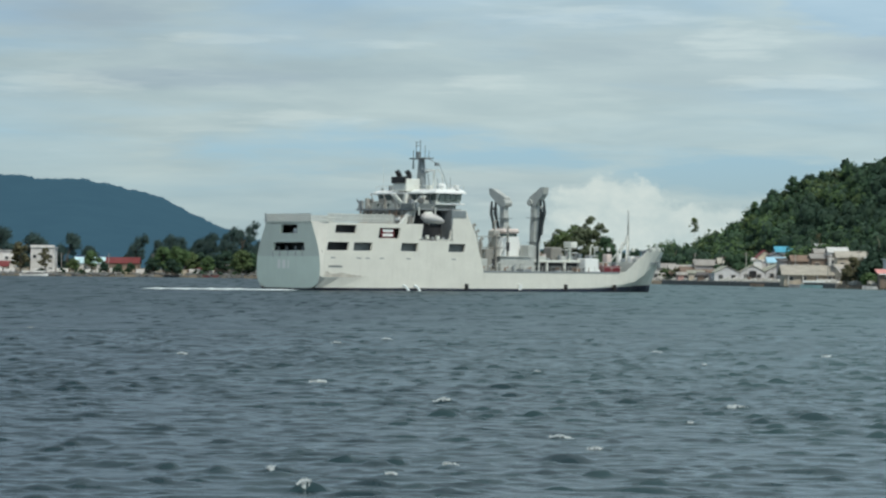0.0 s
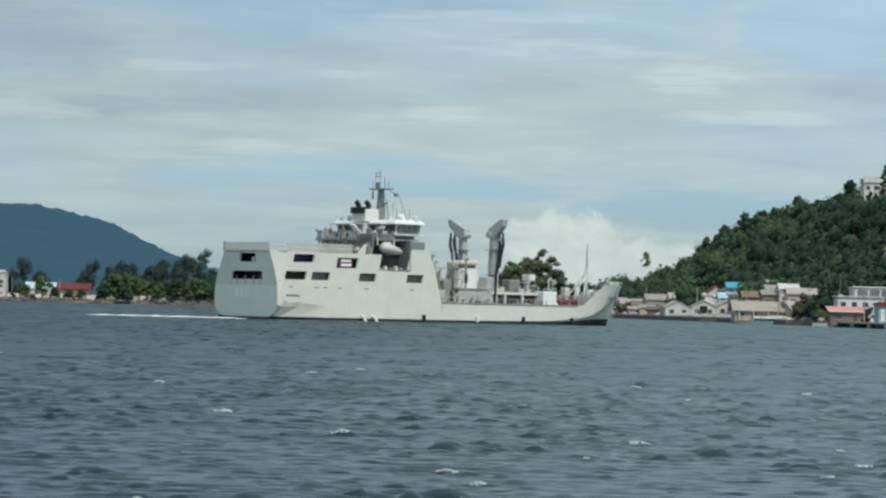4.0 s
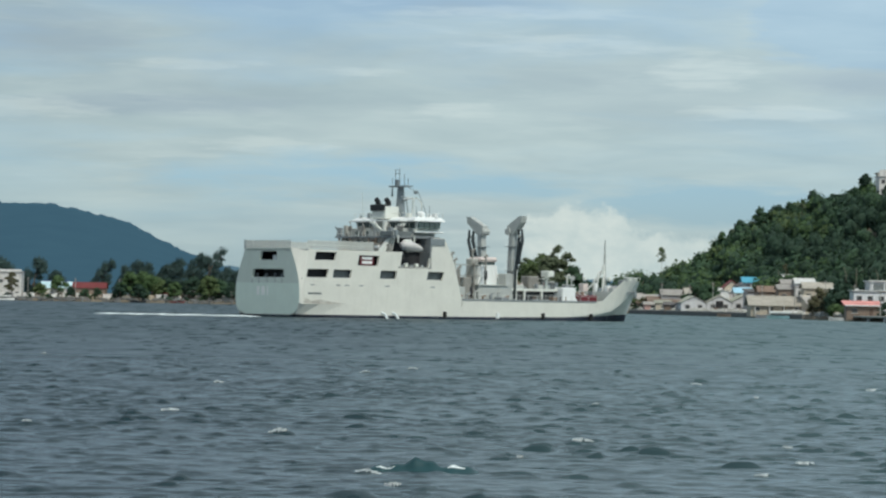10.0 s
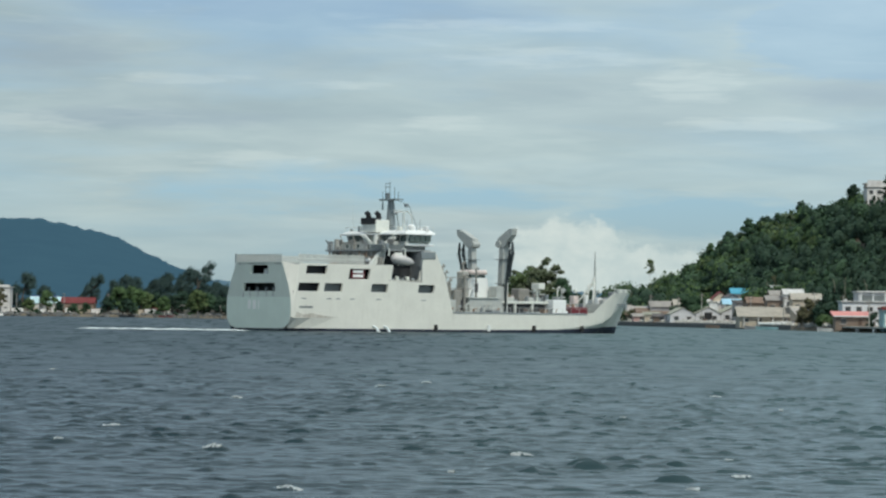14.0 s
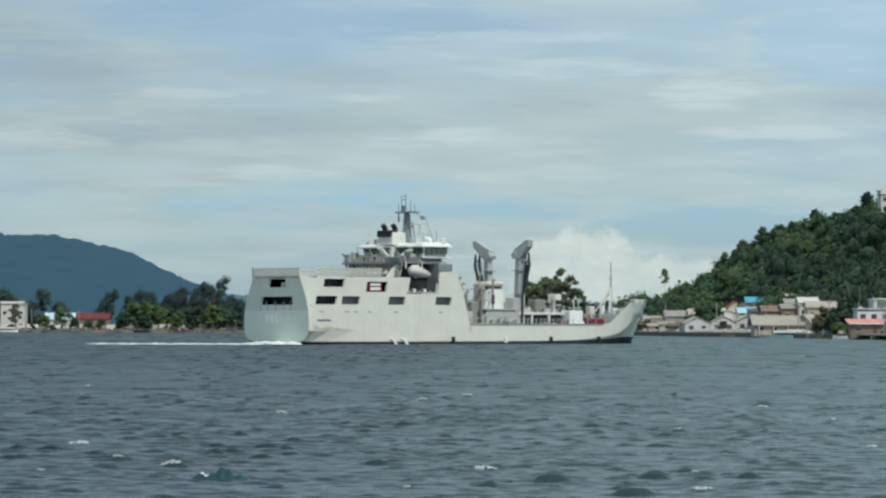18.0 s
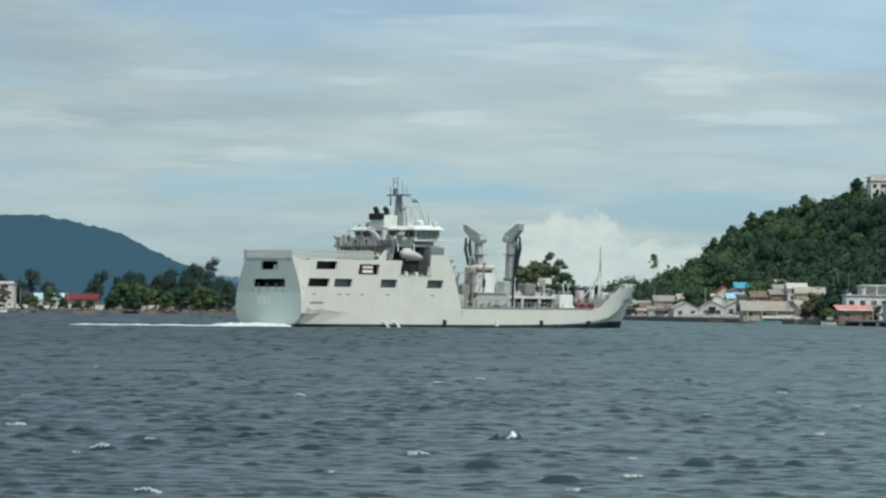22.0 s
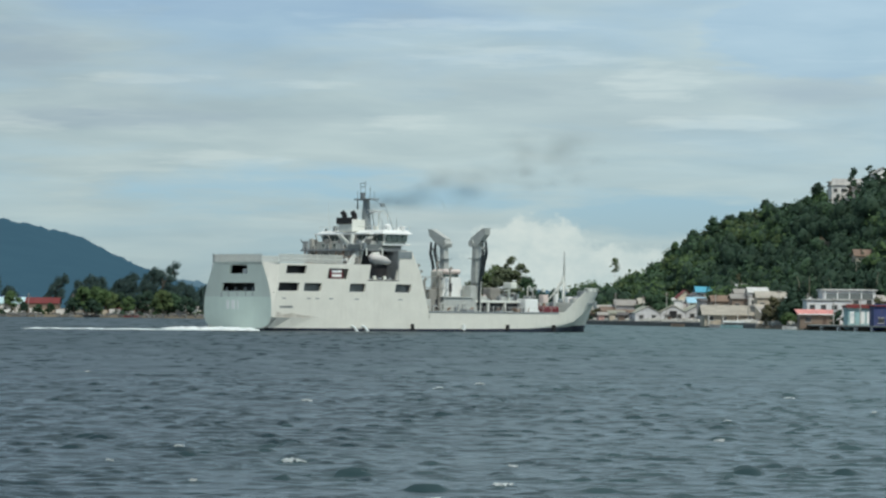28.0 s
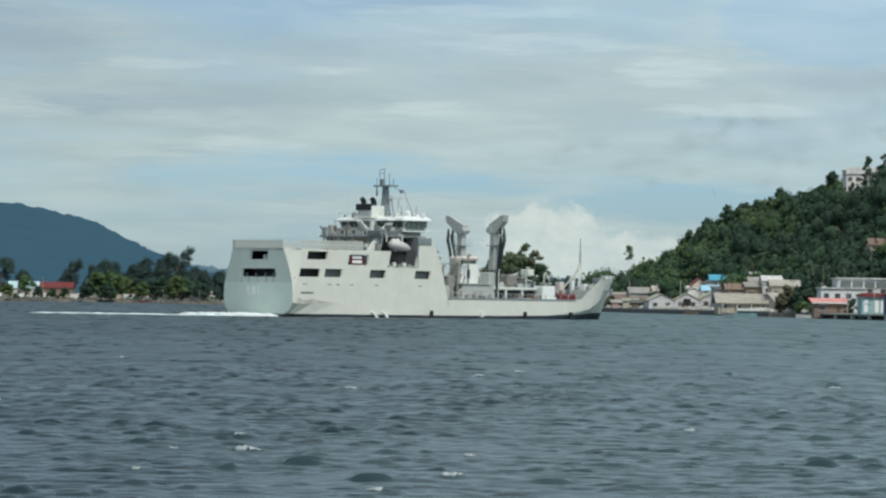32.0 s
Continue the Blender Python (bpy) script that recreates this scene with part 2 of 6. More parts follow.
def join(bm, one, m=None):
    if m is not None:
        bmesh.ops.transform(one, matrix=m, verts=one.verts)
    if bm is None:
        return one
    old = {}
    for v in one.verts:
        old[v] = bm.verts.new(v.co)
    for f in one.faces:
        bm.faces.new([old[v] for v in f.verts])
    one.free()
    return bm


def tube(points, radii, sides=8, bm=None, cap=True):
    """A tapered tube along points."""
    bm = bm or bmesh.new()
    rings = []
    pts = [Vector(p) for p in points]
    if not hasattr(radii, "__len__"):
        radii = [radii] * len(pts)
    for i, p in enumerate(pts):
        way = (pts[min(i + 1, len(pts) - 1)] - pts[max(i - 1, 0)]).normalized()
        side = way.orthogonal().normalized() if i == 0 else (side - way * side.dot(way)).normalized()
        other = way.cross(side)
        rings.append([bm.verts.new(p + radii[i] * (math.cos(a) * side + math.sin(a) * other)) for a in (2 * math.pi * k / sides for k in range(sides))])
    for a, b in zip(rings, rings[1:]):
        for k in range(sides):
            bm.faces.new((a[k], a[(k + 1) % sides], b[(k + 1) % sides], b[k]))
    if cap:
        bm.faces.new(rings[0][::-1])
        bm.faces.new(rings[-1])
    return bm


def prism(outline, axis, a, b, bm=None):
    """An outline of (u, v) pairs drawn out from a to b along an axis: x (u=y, v=z), y (u=x, v=z) or z (u=x, v=y)."""
    bm = bm or bmesh.new()
    put = {"x": lambda u, v, w: (w, u, v), "y": lambda u, v, w: (u, w, v), "z": lambda u, v, w: (u, v, w)}[axis]
    lo = [bm.verts.new(put(u, v, a)) for u, v in outline]
    hi = [bm.verts.new(put(u, v, b)) for u, v in outline]
    bm.faces.new(lo)
    bm.faces.new(hi[::-1])
    n = len(lo)
    for i in range(n):
        bm.faces.new((lo[i], hi[i], hi[(i + 1) % n], lo[(i + 1) % n]))
    return bm


def ball(c, r, bm=None, seg=10, squash=1.0):
    one = bmesh.new()
    bmesh.ops.create_uvsphere(one, u_segments=seg, v_segments=max(4, seg // 2 + 1), radius=1)
    return join(bm, one, Matrix.Translation(c) @ Matrix.Diagonal((r, r, r * squash, 1)))


# ---- water: two wave sheets that drift through one another, so that crests come and go ----
def water_material():
    m = bpy.data.materials.new("sea_water")
    m.use_nodes = True
    n = Nodes(m.node_tree)
    m.node_tree.nodes.clear()
    where = n.add("ShaderNodeTexCoord").outputs["Object"]
    x, y, z = n.xyz(where)
    tint = n.noise(n.vec(n.math("MULTIPLY", x, 0.03), n.math("MULTIPLY", y, 0.008), 0.0), 1.0, 4.0, 0.6)
    colour = n.mix(n.ramp(tint, (0.3, 0.0), (0.7, 1.0)), (0.009, 0.024, 0.030), (0.017, 0.036, 0.041))
    # paler, greener water towards the right
    pale_right = n.ramp(n.math("ADD", n.math("DIVIDE", x, 50.0), n.math("MULTIPLY", tint, 0.6)), (0.15, 0.0), (1.0, 1.0))
    colour = n.mix(pale_right, colour, (0.046, 0.086, 0.088))
    b = n.add("ShaderNodeBsdfPrincipled", Base_Color=colour, Roughness=n.ramp(n.math("DIVIDE", y, 700.0), (0.05, 0.20), (0.5, 0.34)), IOR=1.333)
    # the mesh carries the waves; small steep wavelets and ripples lie on them
    near = n.math("MAXIMUM", y, 20.0)
    u, v = n.math("DIVIDE", n.math("MULTIPLY", x, 9.0), n.math("POWER", near, 0.4)), n.math("DIVIDE", 1500.0, n.math("SQRT", near))
    fleck = n.ramp(n.noise(n.vec(u, v, 0.0), 0.68, 3.0, 0.55, 0.3), (0.54, 0.0), (0.74, 1.0))
    tuft = n.ramp(n.noise(n.vec(u, v, 5.0), 0.16, 2.0, 0.5, 0.3), (0.40, 0.15), (0.62, 1.0))
    swell = n.noise(n.vec(u, v, 7.0), 0.30, 3.0, 0.5, 0.3)
    far = n.ramp(n.math("DIVIDE", y, 400.0), (0.055, 0.0), (0.09, 0.45), (0.7, 1.0))
    # wavelet faces lean with the wind
    lean = n.math("ADD", n.math("MULTIPLY", n.math("MULTIPLY", fleck, tuft), 0.85), n.math("ADD", n.math("MULTIPLY", n.math("SUBTRACT", swell, 0.5), 0.30), 0.10))
    lean = n.math("MULTIPLY", n.math("MULTIPLY", lean, far), -1.0)
    face = n.add("ShaderNodeVectorMath")
    face.operation = "ADD"
    n.put(face.inputs[0], n.add("ShaderNodeNewGeometry").outputs["Normal"])
    n.put(face.inputs[1], n.vec(n.math("MULTIPLY", lean, 0.14), lean, 0.0))
    unit = n.add("ShaderNodeVectorMath", Vector=face.outputs[0])
    unit.operation = "NORMALIZE"
    ripple = n.math("ADD", n.math("MULTIPLY", n.noise(where, 4.5, 2.0, 0.5, 0.2), 0.014), n.math("MULTIPLY", n.noise(where, 13.0, 2.0, 0.5, 0.2), 0.005))
    n.put(b.inputs["Normal"], n.add("ShaderNodeBump", Height=ripple, Strength=1.0, Distance=1.0, Normal=unit.outputs[0]).outputs[0])
    n.tree.links.new(b.outputs[0], n.add("ShaderNodeOutputMaterial").inputs[0])
    return m


WATER = water_material()
WIND = radians(262)


def wave_set(seed):
    rng = np.random.default_rng(seed)
    length = np.exp(rng.uniform(math.log(0.5), math.log(2.2), 60))
    angle = WIND + rng.normal(0, 0.40, 60)
    k = 2 * math.pi / length
    size = 0.0072 * length ** 0.9 * rng.uniform(0.5, 1.4, 60)
    return k * np.cos(angle), k * np.sin(angle), rng.uniform(0, 6.28, 60), size, length


def wave_height(waves, x, y, cell_x, cell_y):
    """Height of the sea; waves too short for the mesh at that place are left to the bump."""
    kx, ky, ph, size, length = waves
    h = np.zeros_like(x)
    for a, b, p, s, l in zip(kx, ky, ph, size, length):
        fine = np.maximum(cell_x * abs(a), cell_y * abs(b)) / (2 * math.pi)
        wave = np.cos(a * x + b * y + p)
        h += s * np.clip((0.45 - fine) / 0.2, 0, 1) * (wave + 0.4 * wave * wave - 0.2)
    h *= 1 + 0.35 * np.sin(x * 0.93 + 2.1 * np.sin(y * 0.17 + ph[8]) + ph[9]) * np.sin(y * 0.31 + 1.7 * np.sin(x * 0.23 + ph[10]))
    gust = np.sin(x * 0.21 + y * 0.05 + ph[0]) * np.sin(y * 0.11 - x * 0.04 + ph[1]) + 0.5 * np.sin(x * 0.47 - y * 0.09 + ph[2])
    # steep crests: broad groups, and short ones in scattered tufts
    group = np.sin(x * 1.3 + y * 0.31 + ph[3]) + np.sin(y * 0.9 - x * 0.55 + ph[4]) + np.sin(x * 0.8 - y * 0.62 + ph[5]) + 0.8 * np.sin(x * 2.1 + y * 1.3 + ph[6])
    tuft = np.zeros_like(x)
    for a, b, p in zip(kx[7:19], ky[7:19], ph[7:19]):
        turn = p * 1.7
        tuft += np.sin(3.4 * (math.cos(turn) * 1.3 * x + math.sin(turn) * 0.8 * y) * (0.55 + 0.14 * p) + 5 * p)
    return h * (0.33 + 0.12 * gust + 0.17 * np.clip(group - 0.6, 0, 1.6) + 0.36 * np.clip(tuft * 0.6 - 0.7, 0, 1.8))


def water_sheet(name, seed, label, whole):
    """whole: reaches to the horizon; otherwise the sheet dips under the other past 130 m."""
    waves = wave_set(seed)
    d = [38.0]
    while d[-1] < (280 if whole else 140):
        d.append(d[-1] + max(0.15, 0.0000105 * d[-1] ** 2))
    near = np.array(d)
    far = near[-1] * np.exp(np.cumsum(np.linspace(0.004, 0.07, 60)))
    d = np.concatenate([[-6000, -400, -60, 5], near, far[far < 4700], [4700.0]]) if whole else near
    D, U = np.meshgrid(d, np.linspace(-1, 1, 520 if whole else 340), indexing="ij")
    X = U * np.interp(D, [5, 38, 280, 600, 4700], [15, 15, 56, 420, 3800]) if whole else U * (9 + 0.17 * D)
    if whole:   # open sea to either side
        reach = np.array([15, 60, 250, 1000, 6000.0])
        X = np.concatenate([X[:, :1] - reach[::-1], X, X[:, -1:] + reach], axis=1)
        D = np.repeat(D[:, :1], X.shape[1], axis=1)
    Y = D
    cell_y, cell_x = np.gradient(D, axis=0), np.abs(np.gradient(X, axis=1))
    Z = wave_height(waves, X, Y, cell_x, cell_y)
    Z[D < 20] = 0
    if not whole:
        Z -= 0.5 * np.clip((D - 95) / 45, 0, 1) ** 2
    nr, nc = X.shape
    i = np.arange(nr * nc).reshape(nr, nc)
    quads = np.stack([i[:-1, :-1], i[:-1, 1:], i[1:, 1:], i[1:, :-1]], -1).reshape(-1, 4)
    co = np.stack([X, Y, Z], -1).reshape(-1, 3)
    me = bpy.data.meshes.new(name)
    me.vertices.add(len(co))
    me.vertices.foreach_set("co", co.ravel().astype(np.float32))
    me.loops.add(quads.size)
    me.loops.foreach_set("vertex_index", quads.ravel().astype(np.int32))
    me.polygons.add(len(quads))
    me.polygons.foreach_set("loop_start", np.arange(0, quads.size, 4, dtype=np.int32))
    me.polygons.foreach_set("loop_total", np.full(len(quads), 4, dtype=np.int32))
    me.polygons.foreach_set("use_smooth", np.ones(len(quads), dtype=bool))
    me.update(calc_edges=True)
    me.materials.append(WATER)
    return tagged(new(name, me), label, "water", kind="structure"), waves


water_1, waves_1 = water_sheet("water", 11, "dark grey-blue choppy sea water with small wind waves", True)
water_2, waves_2 = water_sheet("water_crests", 29, "dark grey-blue wave crests running across the sea", False)


BUFF = mat("buff_paint", (0.42, 0.41, 0.37), 0.6, vary=0.2, scale=1.0, streak=0.3)


# ---- the tanker: x forward from the transom, y to port, z up from the waterline ----
ship = tagged(new("tanker_ship"), "pale grey naval replenishment tanker under way in the bay", "ship")
ship.scale = (0.959, 1.068, 1.0)


def loft(sections, close=False):
    bm = bmesh.new()
    rows = [[bm.verts.new(p) for p in s] for s in sections]
    for a, b in zip(rows, rows[1:]):
        for i in range(len(a) - 1):
            bm.faces.new((a[i], b[i], b[i + 1], a[i + 1]))
    return bm


# half breadths along the ship: x, waterline, top of the boot topping, knuckle and its height, top edge and its height
AFT_LINES = [
    (0.0, 8.2, 8.6, 9.9, 2.6, 9.9, 2.6, 0.55), (1.5, 8.7, 9.0, 10.0, 2.6, 10.0, 2.6, 0.55), (5.0, 9.4, 9.6, 10.0, 2.6, 10.0, 2.6, 0.55), (11.0, 9.9, 9.9, 10.0, 2.6, 10.0, 2.6, 0.55),
    (14.0, 10.0, 10.0, 10.0, 2.6, 10.0, 2.6, 0.55), (41.4, 10.0, 10.0, 10.0, 2.6, 10.0, 2.6, 0.55), (41.6, 10.0, 10.0, 10.0, 2.6, 10.0, 4.0, 0.55), (56.0, 10.0, 10.0, 10.0, 2.6, 10.0, 4.0, 0.6)]
FORE_LINES = [
    (70.0, 10.0, 10.0, 10.0, 1.4, 10.0, 4.0, 0.75), (78.0, 9.5, 9.7, 9.9, 1.5, 10.0, 4.0, 1.0), (80.5, 8.9, 9.3, 9.7, 1.7, 9.9, 4.3, 1.1), (84.0, 7.0, 7.9, 9.1, 2.3, 9.5, 6.6, 1.2),
    (87.5, 3.8, 4.6, 8.0, 3.6, 8.8, 8.6, 1.3), (91.0, 1.7, 2.4, 6.2, 4.9, 7.4, 8.7, 1.35), (95.0, 0.4, 0.9, 3.7, 6.2, 5.2, 8.6, 1.4),
]

LINES = AFT_LINES + FORE_LINES


BROAD = {-1: 1.0, 1: 1.06}   # the port quarter is a little fuller


def hull_side(side):
    upper, lower = [], []
    e = BROAD[side]
    for x, w, b, k, zk, t, zt, zb in LINES:
        lower.append([(x, side * w * 0.9 * e, -2.0), (x, side * w * e, 0.0), (x, side * b * e, zb)])
        if side > 0:
            zt = min(zt, 5.0)
            zk = min(zk, 4.6)
        upper.append([(x, side * b * e, zb), (x, side * k * e, zk), (x, side * t * e, zt)])
    lower.append([(95.4, 0, -2.0), (96.4, 0, 0.0), (96.9, 0, 1.45)])
    upper.append([(96.9, 0, 1.45), (99.9, side * 0.1, 7.2), (100.6, side * 0.15, 8.4)])
    return upper, lower


for side in (-1, 1):
    upper, lower = hull_side(side)
    part("hull_side", loft(upper), HULL, ship, "pale grey steel hull side with faint rust runs")
    part("boot_topping", loft(lower), BOOT, ship, "black boot topping along the waterline")

# foredeck, forecastle deck and the inside of the bow bulwark
part("main_deck", prism([(41, -9.9), (70, -9.9), (80, -9.3), (82, -9.0), (82, 9.0), (80, 9.3), (70, 9.9), (41, 9.9)], "z", 3.1, 3.3), GREY, ship, "grey steel cargo deck")
part("forecastle_deck", prism([(85, -8.9), (87, -8.4), (91, -6.8), (95, -4.5), (99.4, -0.5), (99.4, 0.5), (95, 4.5), (91, 6.8), (87, 8.4), (85, 8.9)], "z", 5.9, 6.2), GREY, ship, "grey forecastle deck")
part("forecastle_front", box(84.8, 85.1, -8.6, 8.6, 3.3, 6.2, 0.05), PALE, ship)
for side in (-1, 1):
    part("deck_edge_strip", box(41.6, 78.5, side * 9.99 - 0.12, side * 9.99 + 0.12, 3.85, 4.15, 0.03), GREY, ship, "dark grey edge strip of the cargo deck")

# transom: barrel-shaped plate with two openings
TRANSOM = [(7.0, 13.4), (8.1, 11.2), (9.1, 9.0), (9.8, 6.6), (10.0, 4.4), (9.9, 2.8), (9.4, 1.5), (8.5, 0.75), (7.2, 0.45)]


def half_at(z):
    pts = TRANSOM
    for (y0, z0), (y1, z1) in zip(pts, pts[1:]):
        if z1 <= z <= z0:
            return y0 + (y1 - y0) * (z0 - z) / (z0 - z1)
    return pts[0][0] if z > pts[0][1] else pts[-1][0]


def plate_with_openings(us, vs, holes, place, depth_way, bm=None):
    """Cells of a plate between the lines us and vs, left open in the holes (u0, u1, v0, v1), with reveals that go in along depth_way."""
    bm = bm or bmesh.new()
    seen = {}

    def vert(u, v, deep=0):
        key = (round(u, 3), round(v, 3), deep)
        if key not in seen:
            seen[key] = bm.verts.new(Vector(place(u, v)) + Vector(depth_way) * deep)
        return seen[key]

    for u0, u1 in zip(us, us[1:]):
        for v0, v1 in zip(vs, vs[1:]):
            cu, cv = (u0 + u1) / 2, (v0 + v1) / 2
            if not any(h[0] < cu < h[1] and h[2] < cv < h[3] for h in holes):
                bm.faces.new((vert(u0, v0), vert(u1, v0), vert(u1, v1), vert(u0, v1)))
    for h0, h1, g0, g1 in holes:
        ring = [(u, g0) for u in us if h0 <= u <= h1] + [(h1, v) for v in vs if g0 < v <= g1] + [(u, g1) for u in us[::-1] if h0 <= u < h1] + [(h0, v) for v in vs[::-1] if g0 < v < g1]
        for a, b in zip(ring, ring[1:] + ring[:1]):
            bm.faces.new((vert(*a), vert(*b), vert(*b, 1), vert(*a, 1)))
    return bm


T_HOLES = [(-0.34, 0.34, 11.1, 12.8), (-0.53, 0.53, 7.7, 9.3)]
t_us = [-1, -0.85, -0.68, -0.53, -0.34, 0.0, 0.34, 0.53, 0.68, 0.85, 1]
t_vs = [0.45, 0.75, 1.5, 2.8, 4.4, 6.6, 7.7, 9.3, 10.2, 11.1, 12.8, 13.4]
def stern_place(u, v):
    return (0.0, u * half_at(v) * (1.0 if u < 0 else 1.06), v)


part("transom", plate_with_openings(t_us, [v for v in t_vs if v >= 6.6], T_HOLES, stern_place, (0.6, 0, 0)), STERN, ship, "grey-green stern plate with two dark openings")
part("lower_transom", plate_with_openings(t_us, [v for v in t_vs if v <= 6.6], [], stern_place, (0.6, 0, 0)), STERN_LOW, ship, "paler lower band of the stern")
part("stern_counter", prism([(-8.6, 0.5), (-7.0, -1.2), (7.0, -1.2), (8.6, 0.5)], "x", 0.1, 1.2), BOOT, ship)
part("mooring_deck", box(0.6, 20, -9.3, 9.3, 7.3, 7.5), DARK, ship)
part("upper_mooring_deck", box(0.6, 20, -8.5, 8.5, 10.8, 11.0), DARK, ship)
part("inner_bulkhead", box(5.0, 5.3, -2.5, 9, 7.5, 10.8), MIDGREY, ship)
for y in (4.9, 2.2, -0.6, -3.0):
    part("mooring_bollard", tube([(1.2, y, 7.5), (1.2, y, 8.5)], [0.28, 0.24], 8), GREY, ship)
for y in (-0.2, -1.6):
    part("stern_winch", box(1.2, 2.6, y - 0.6, y + 0.6, 11.0, 12.1, 0.2), WHITE, ship, "white mooring winch seen through the stern opening")
for y in (5.2, 3.0, 0.4, -2.2, -4.3):
    part("fairlead_stain", box(-0.015, 0.0, y - 0.10, y + 0.10, 6.9 - 0.5 * random.random(), 7.6), GREY, ship)
for y, w in ((3.2, 0.8), (1.6, 1.0), (0.2, 0.35)):
    part("hull_mark", prism([(y - w / 2, 4.2), (y + w / 2, 4.2), (y + w / 2, 5.9), (y - w / 2, 5.9)], "x", -0.03, -0.005), WHITE, ship, "pale painted bar on the stern")

# sides of the after block, with slanted openings
HOLES = [(3.1, 8.2, 11.2, 12.75), (1.8, 7.0, 7.8, 9.4), (8.3, 12.8, 7.8, 9.4), (14.0, 19.2, 10.3, 12.3), (20.2, 24.4, 7.8, 9.4), (32.4, 36.6, 7.8, 9.4), (24.9, 32.3, 10.3, 13.2)]


def front_edge(z):
    return 41.6 - (z - 3.8) * 0.30 if z < 11.5 else 39.3 - (z - 11.5) * 0.56


def aft_edge(z):
    return 0.3 + max(0, z - 2.6) * 0.165


s_us = sorted({-99, 99, *(h[0] for h in HOLES), *(h[1] for h in HOLES)})
s_vs = sorted({2.6, 4.4, 6.2, 13.2, *(h[2] for h in HOLES), *(h[3] for h in HOLES)})


def side_place(side):
    def place(u, v):
        x = aft_edge(v) if u < -50 else front_edge(v) if u > 50 else u + 0.2 * (v - 8.7)
        return (x, side * 10.0 * BROAD[side], v)
    return place


for side in (-1, 1):
    part("side_shell", plate_with_openings(s_us, s_vs, HOLES, side_place(side), (0, -side * 0.5, 0)), HULL, ship, "pale grey side plating with slanted openings")
    facet = bmesh.new()
    zs = [13.4, 11.2, 9.0, 6.6, 4.4, 2.8]
    a = [facet.verts.new((0, side * half_at(z) * BROAD[side], z)) for z in zs]
    b = [facet.verts.new((aft_edge(z), side * 10 * BROAD[side], z if z < 13.3 else 13.2)) for z in zs]
    for i in range(len(zs) - 1):
        facet.faces.new((a[i], a[i + 1], b[i + 1], b[i]))
    part("corner_facet", facet, HULL, ship, "pale three-cornered facet between stern and side", smooth=True)
    # dark panels stand in for the galleries' shade
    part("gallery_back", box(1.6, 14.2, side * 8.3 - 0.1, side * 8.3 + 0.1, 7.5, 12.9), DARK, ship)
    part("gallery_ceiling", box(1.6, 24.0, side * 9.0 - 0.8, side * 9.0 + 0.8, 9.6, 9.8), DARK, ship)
    low = bmesh.new()
    pts = [(0, side * half_at(z), z) for z in (2.8, 1.5, 0.75, 0.45)] + [(1.2, side * 7.9, 0.5), (0.6, side * 9.8, 2.6)]
    low.faces.new([low.verts.new(p) for p in pts])
    part("quarter_plate", low, HULL, ship)
    # forward cheek that carries the bridge
    cheek = bmesh.new()
    cheek.faces.new([cheek.verts.new(p) for p in ((33.3, side * 10, 13.2), (front_edge(13.2), side * 10, 13.2), (front_edge(16.1), side * 10, 16.1), (33.6, side * 10, 16.1))])
    part("bridge_cheek", cheek, HULL, ship)
    part("grey_side_panel", box(33.0, front_edge(16.1), side * 10.03 - 0.1, side * 10.03 + 0.1, 14.6, 16.0, 0.03), MASTGREY, ship, "dark grey panel under the bridge wing")
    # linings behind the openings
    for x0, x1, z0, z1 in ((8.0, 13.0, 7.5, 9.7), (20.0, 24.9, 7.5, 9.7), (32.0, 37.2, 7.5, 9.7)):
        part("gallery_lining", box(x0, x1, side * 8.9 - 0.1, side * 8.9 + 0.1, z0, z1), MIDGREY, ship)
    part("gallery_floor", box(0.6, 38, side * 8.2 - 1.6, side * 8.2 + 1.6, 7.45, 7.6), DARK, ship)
    # recess back and floor are painted dark for the shade in there
    part("recess_back", box(24.9, 33.2, side * 6.6 - 0.1, side * 6.6 + 0.1, 10.0, 16.2), DARK, ship, "near-black back wall, painted for the shade in the boat recess")
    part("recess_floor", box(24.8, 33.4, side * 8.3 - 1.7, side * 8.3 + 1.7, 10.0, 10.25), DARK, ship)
    part("recess_end", box(33.0, 33.3, side * 8.3 - 1.7, side * 8.3 + 1.7, 10.25, 16.2), GREY, ship)
    for k in range(5):
        part("deck_locker", box(25.6 + 1.35 * k, 26.3 + 1.35 * k, side * 9.3 - 0.3, side * 9.3 + 0.3, 10.25, 10.7 + 0.3 * (k % 2), 0.08), PALE if k % 2 else GREY, ship)
    # small scuppers and a draught plate as plain bars
    for x in (2.6, 9.0, 11.2, 14.8, 21.5, 33.2):
        part("scupper", box(x, x + 1.1, side * 10.0 - 0.02, side * 10.0 + 0.02, 6.25, 6.45), GREY, ship)
    part("rust_patch", prism([(0.9, 2.7), (4.0, 2.65), (9.5, 2.65), (12.0, 2.75), (8.4, 3.0), (5.2, 3.5), (3.0, 3.2), (1.4, 3.9)], "y", side * 10.0 * BROAD[side] - 0.012, side * 10.0 * BROAD[side] + 0.012), STAIN, ship, "brown rust stain along the quarter")
    part("name_bar", box(2.1, 5.4, side * 10.0 - 0.02, side * 10.0 + 0.02, 4.5, 4.85), MIDGREY, ship, "grey painted bar on the quarter")
    part("side_board", box(15.3, 18.7, side * 9.6 - 0.05, side * 9.6 + 0.05, 10.4, 12.2, 0.03), RED, ship, "red and white board in a side opening")
    for z in (10.65, 11.5):
        part("white_bar", box(15.7, 18.3, side * 9.68 - 0.05, side * 9.68 + 0.05, z, z + 0.55, 0.02), WHITE, ship)

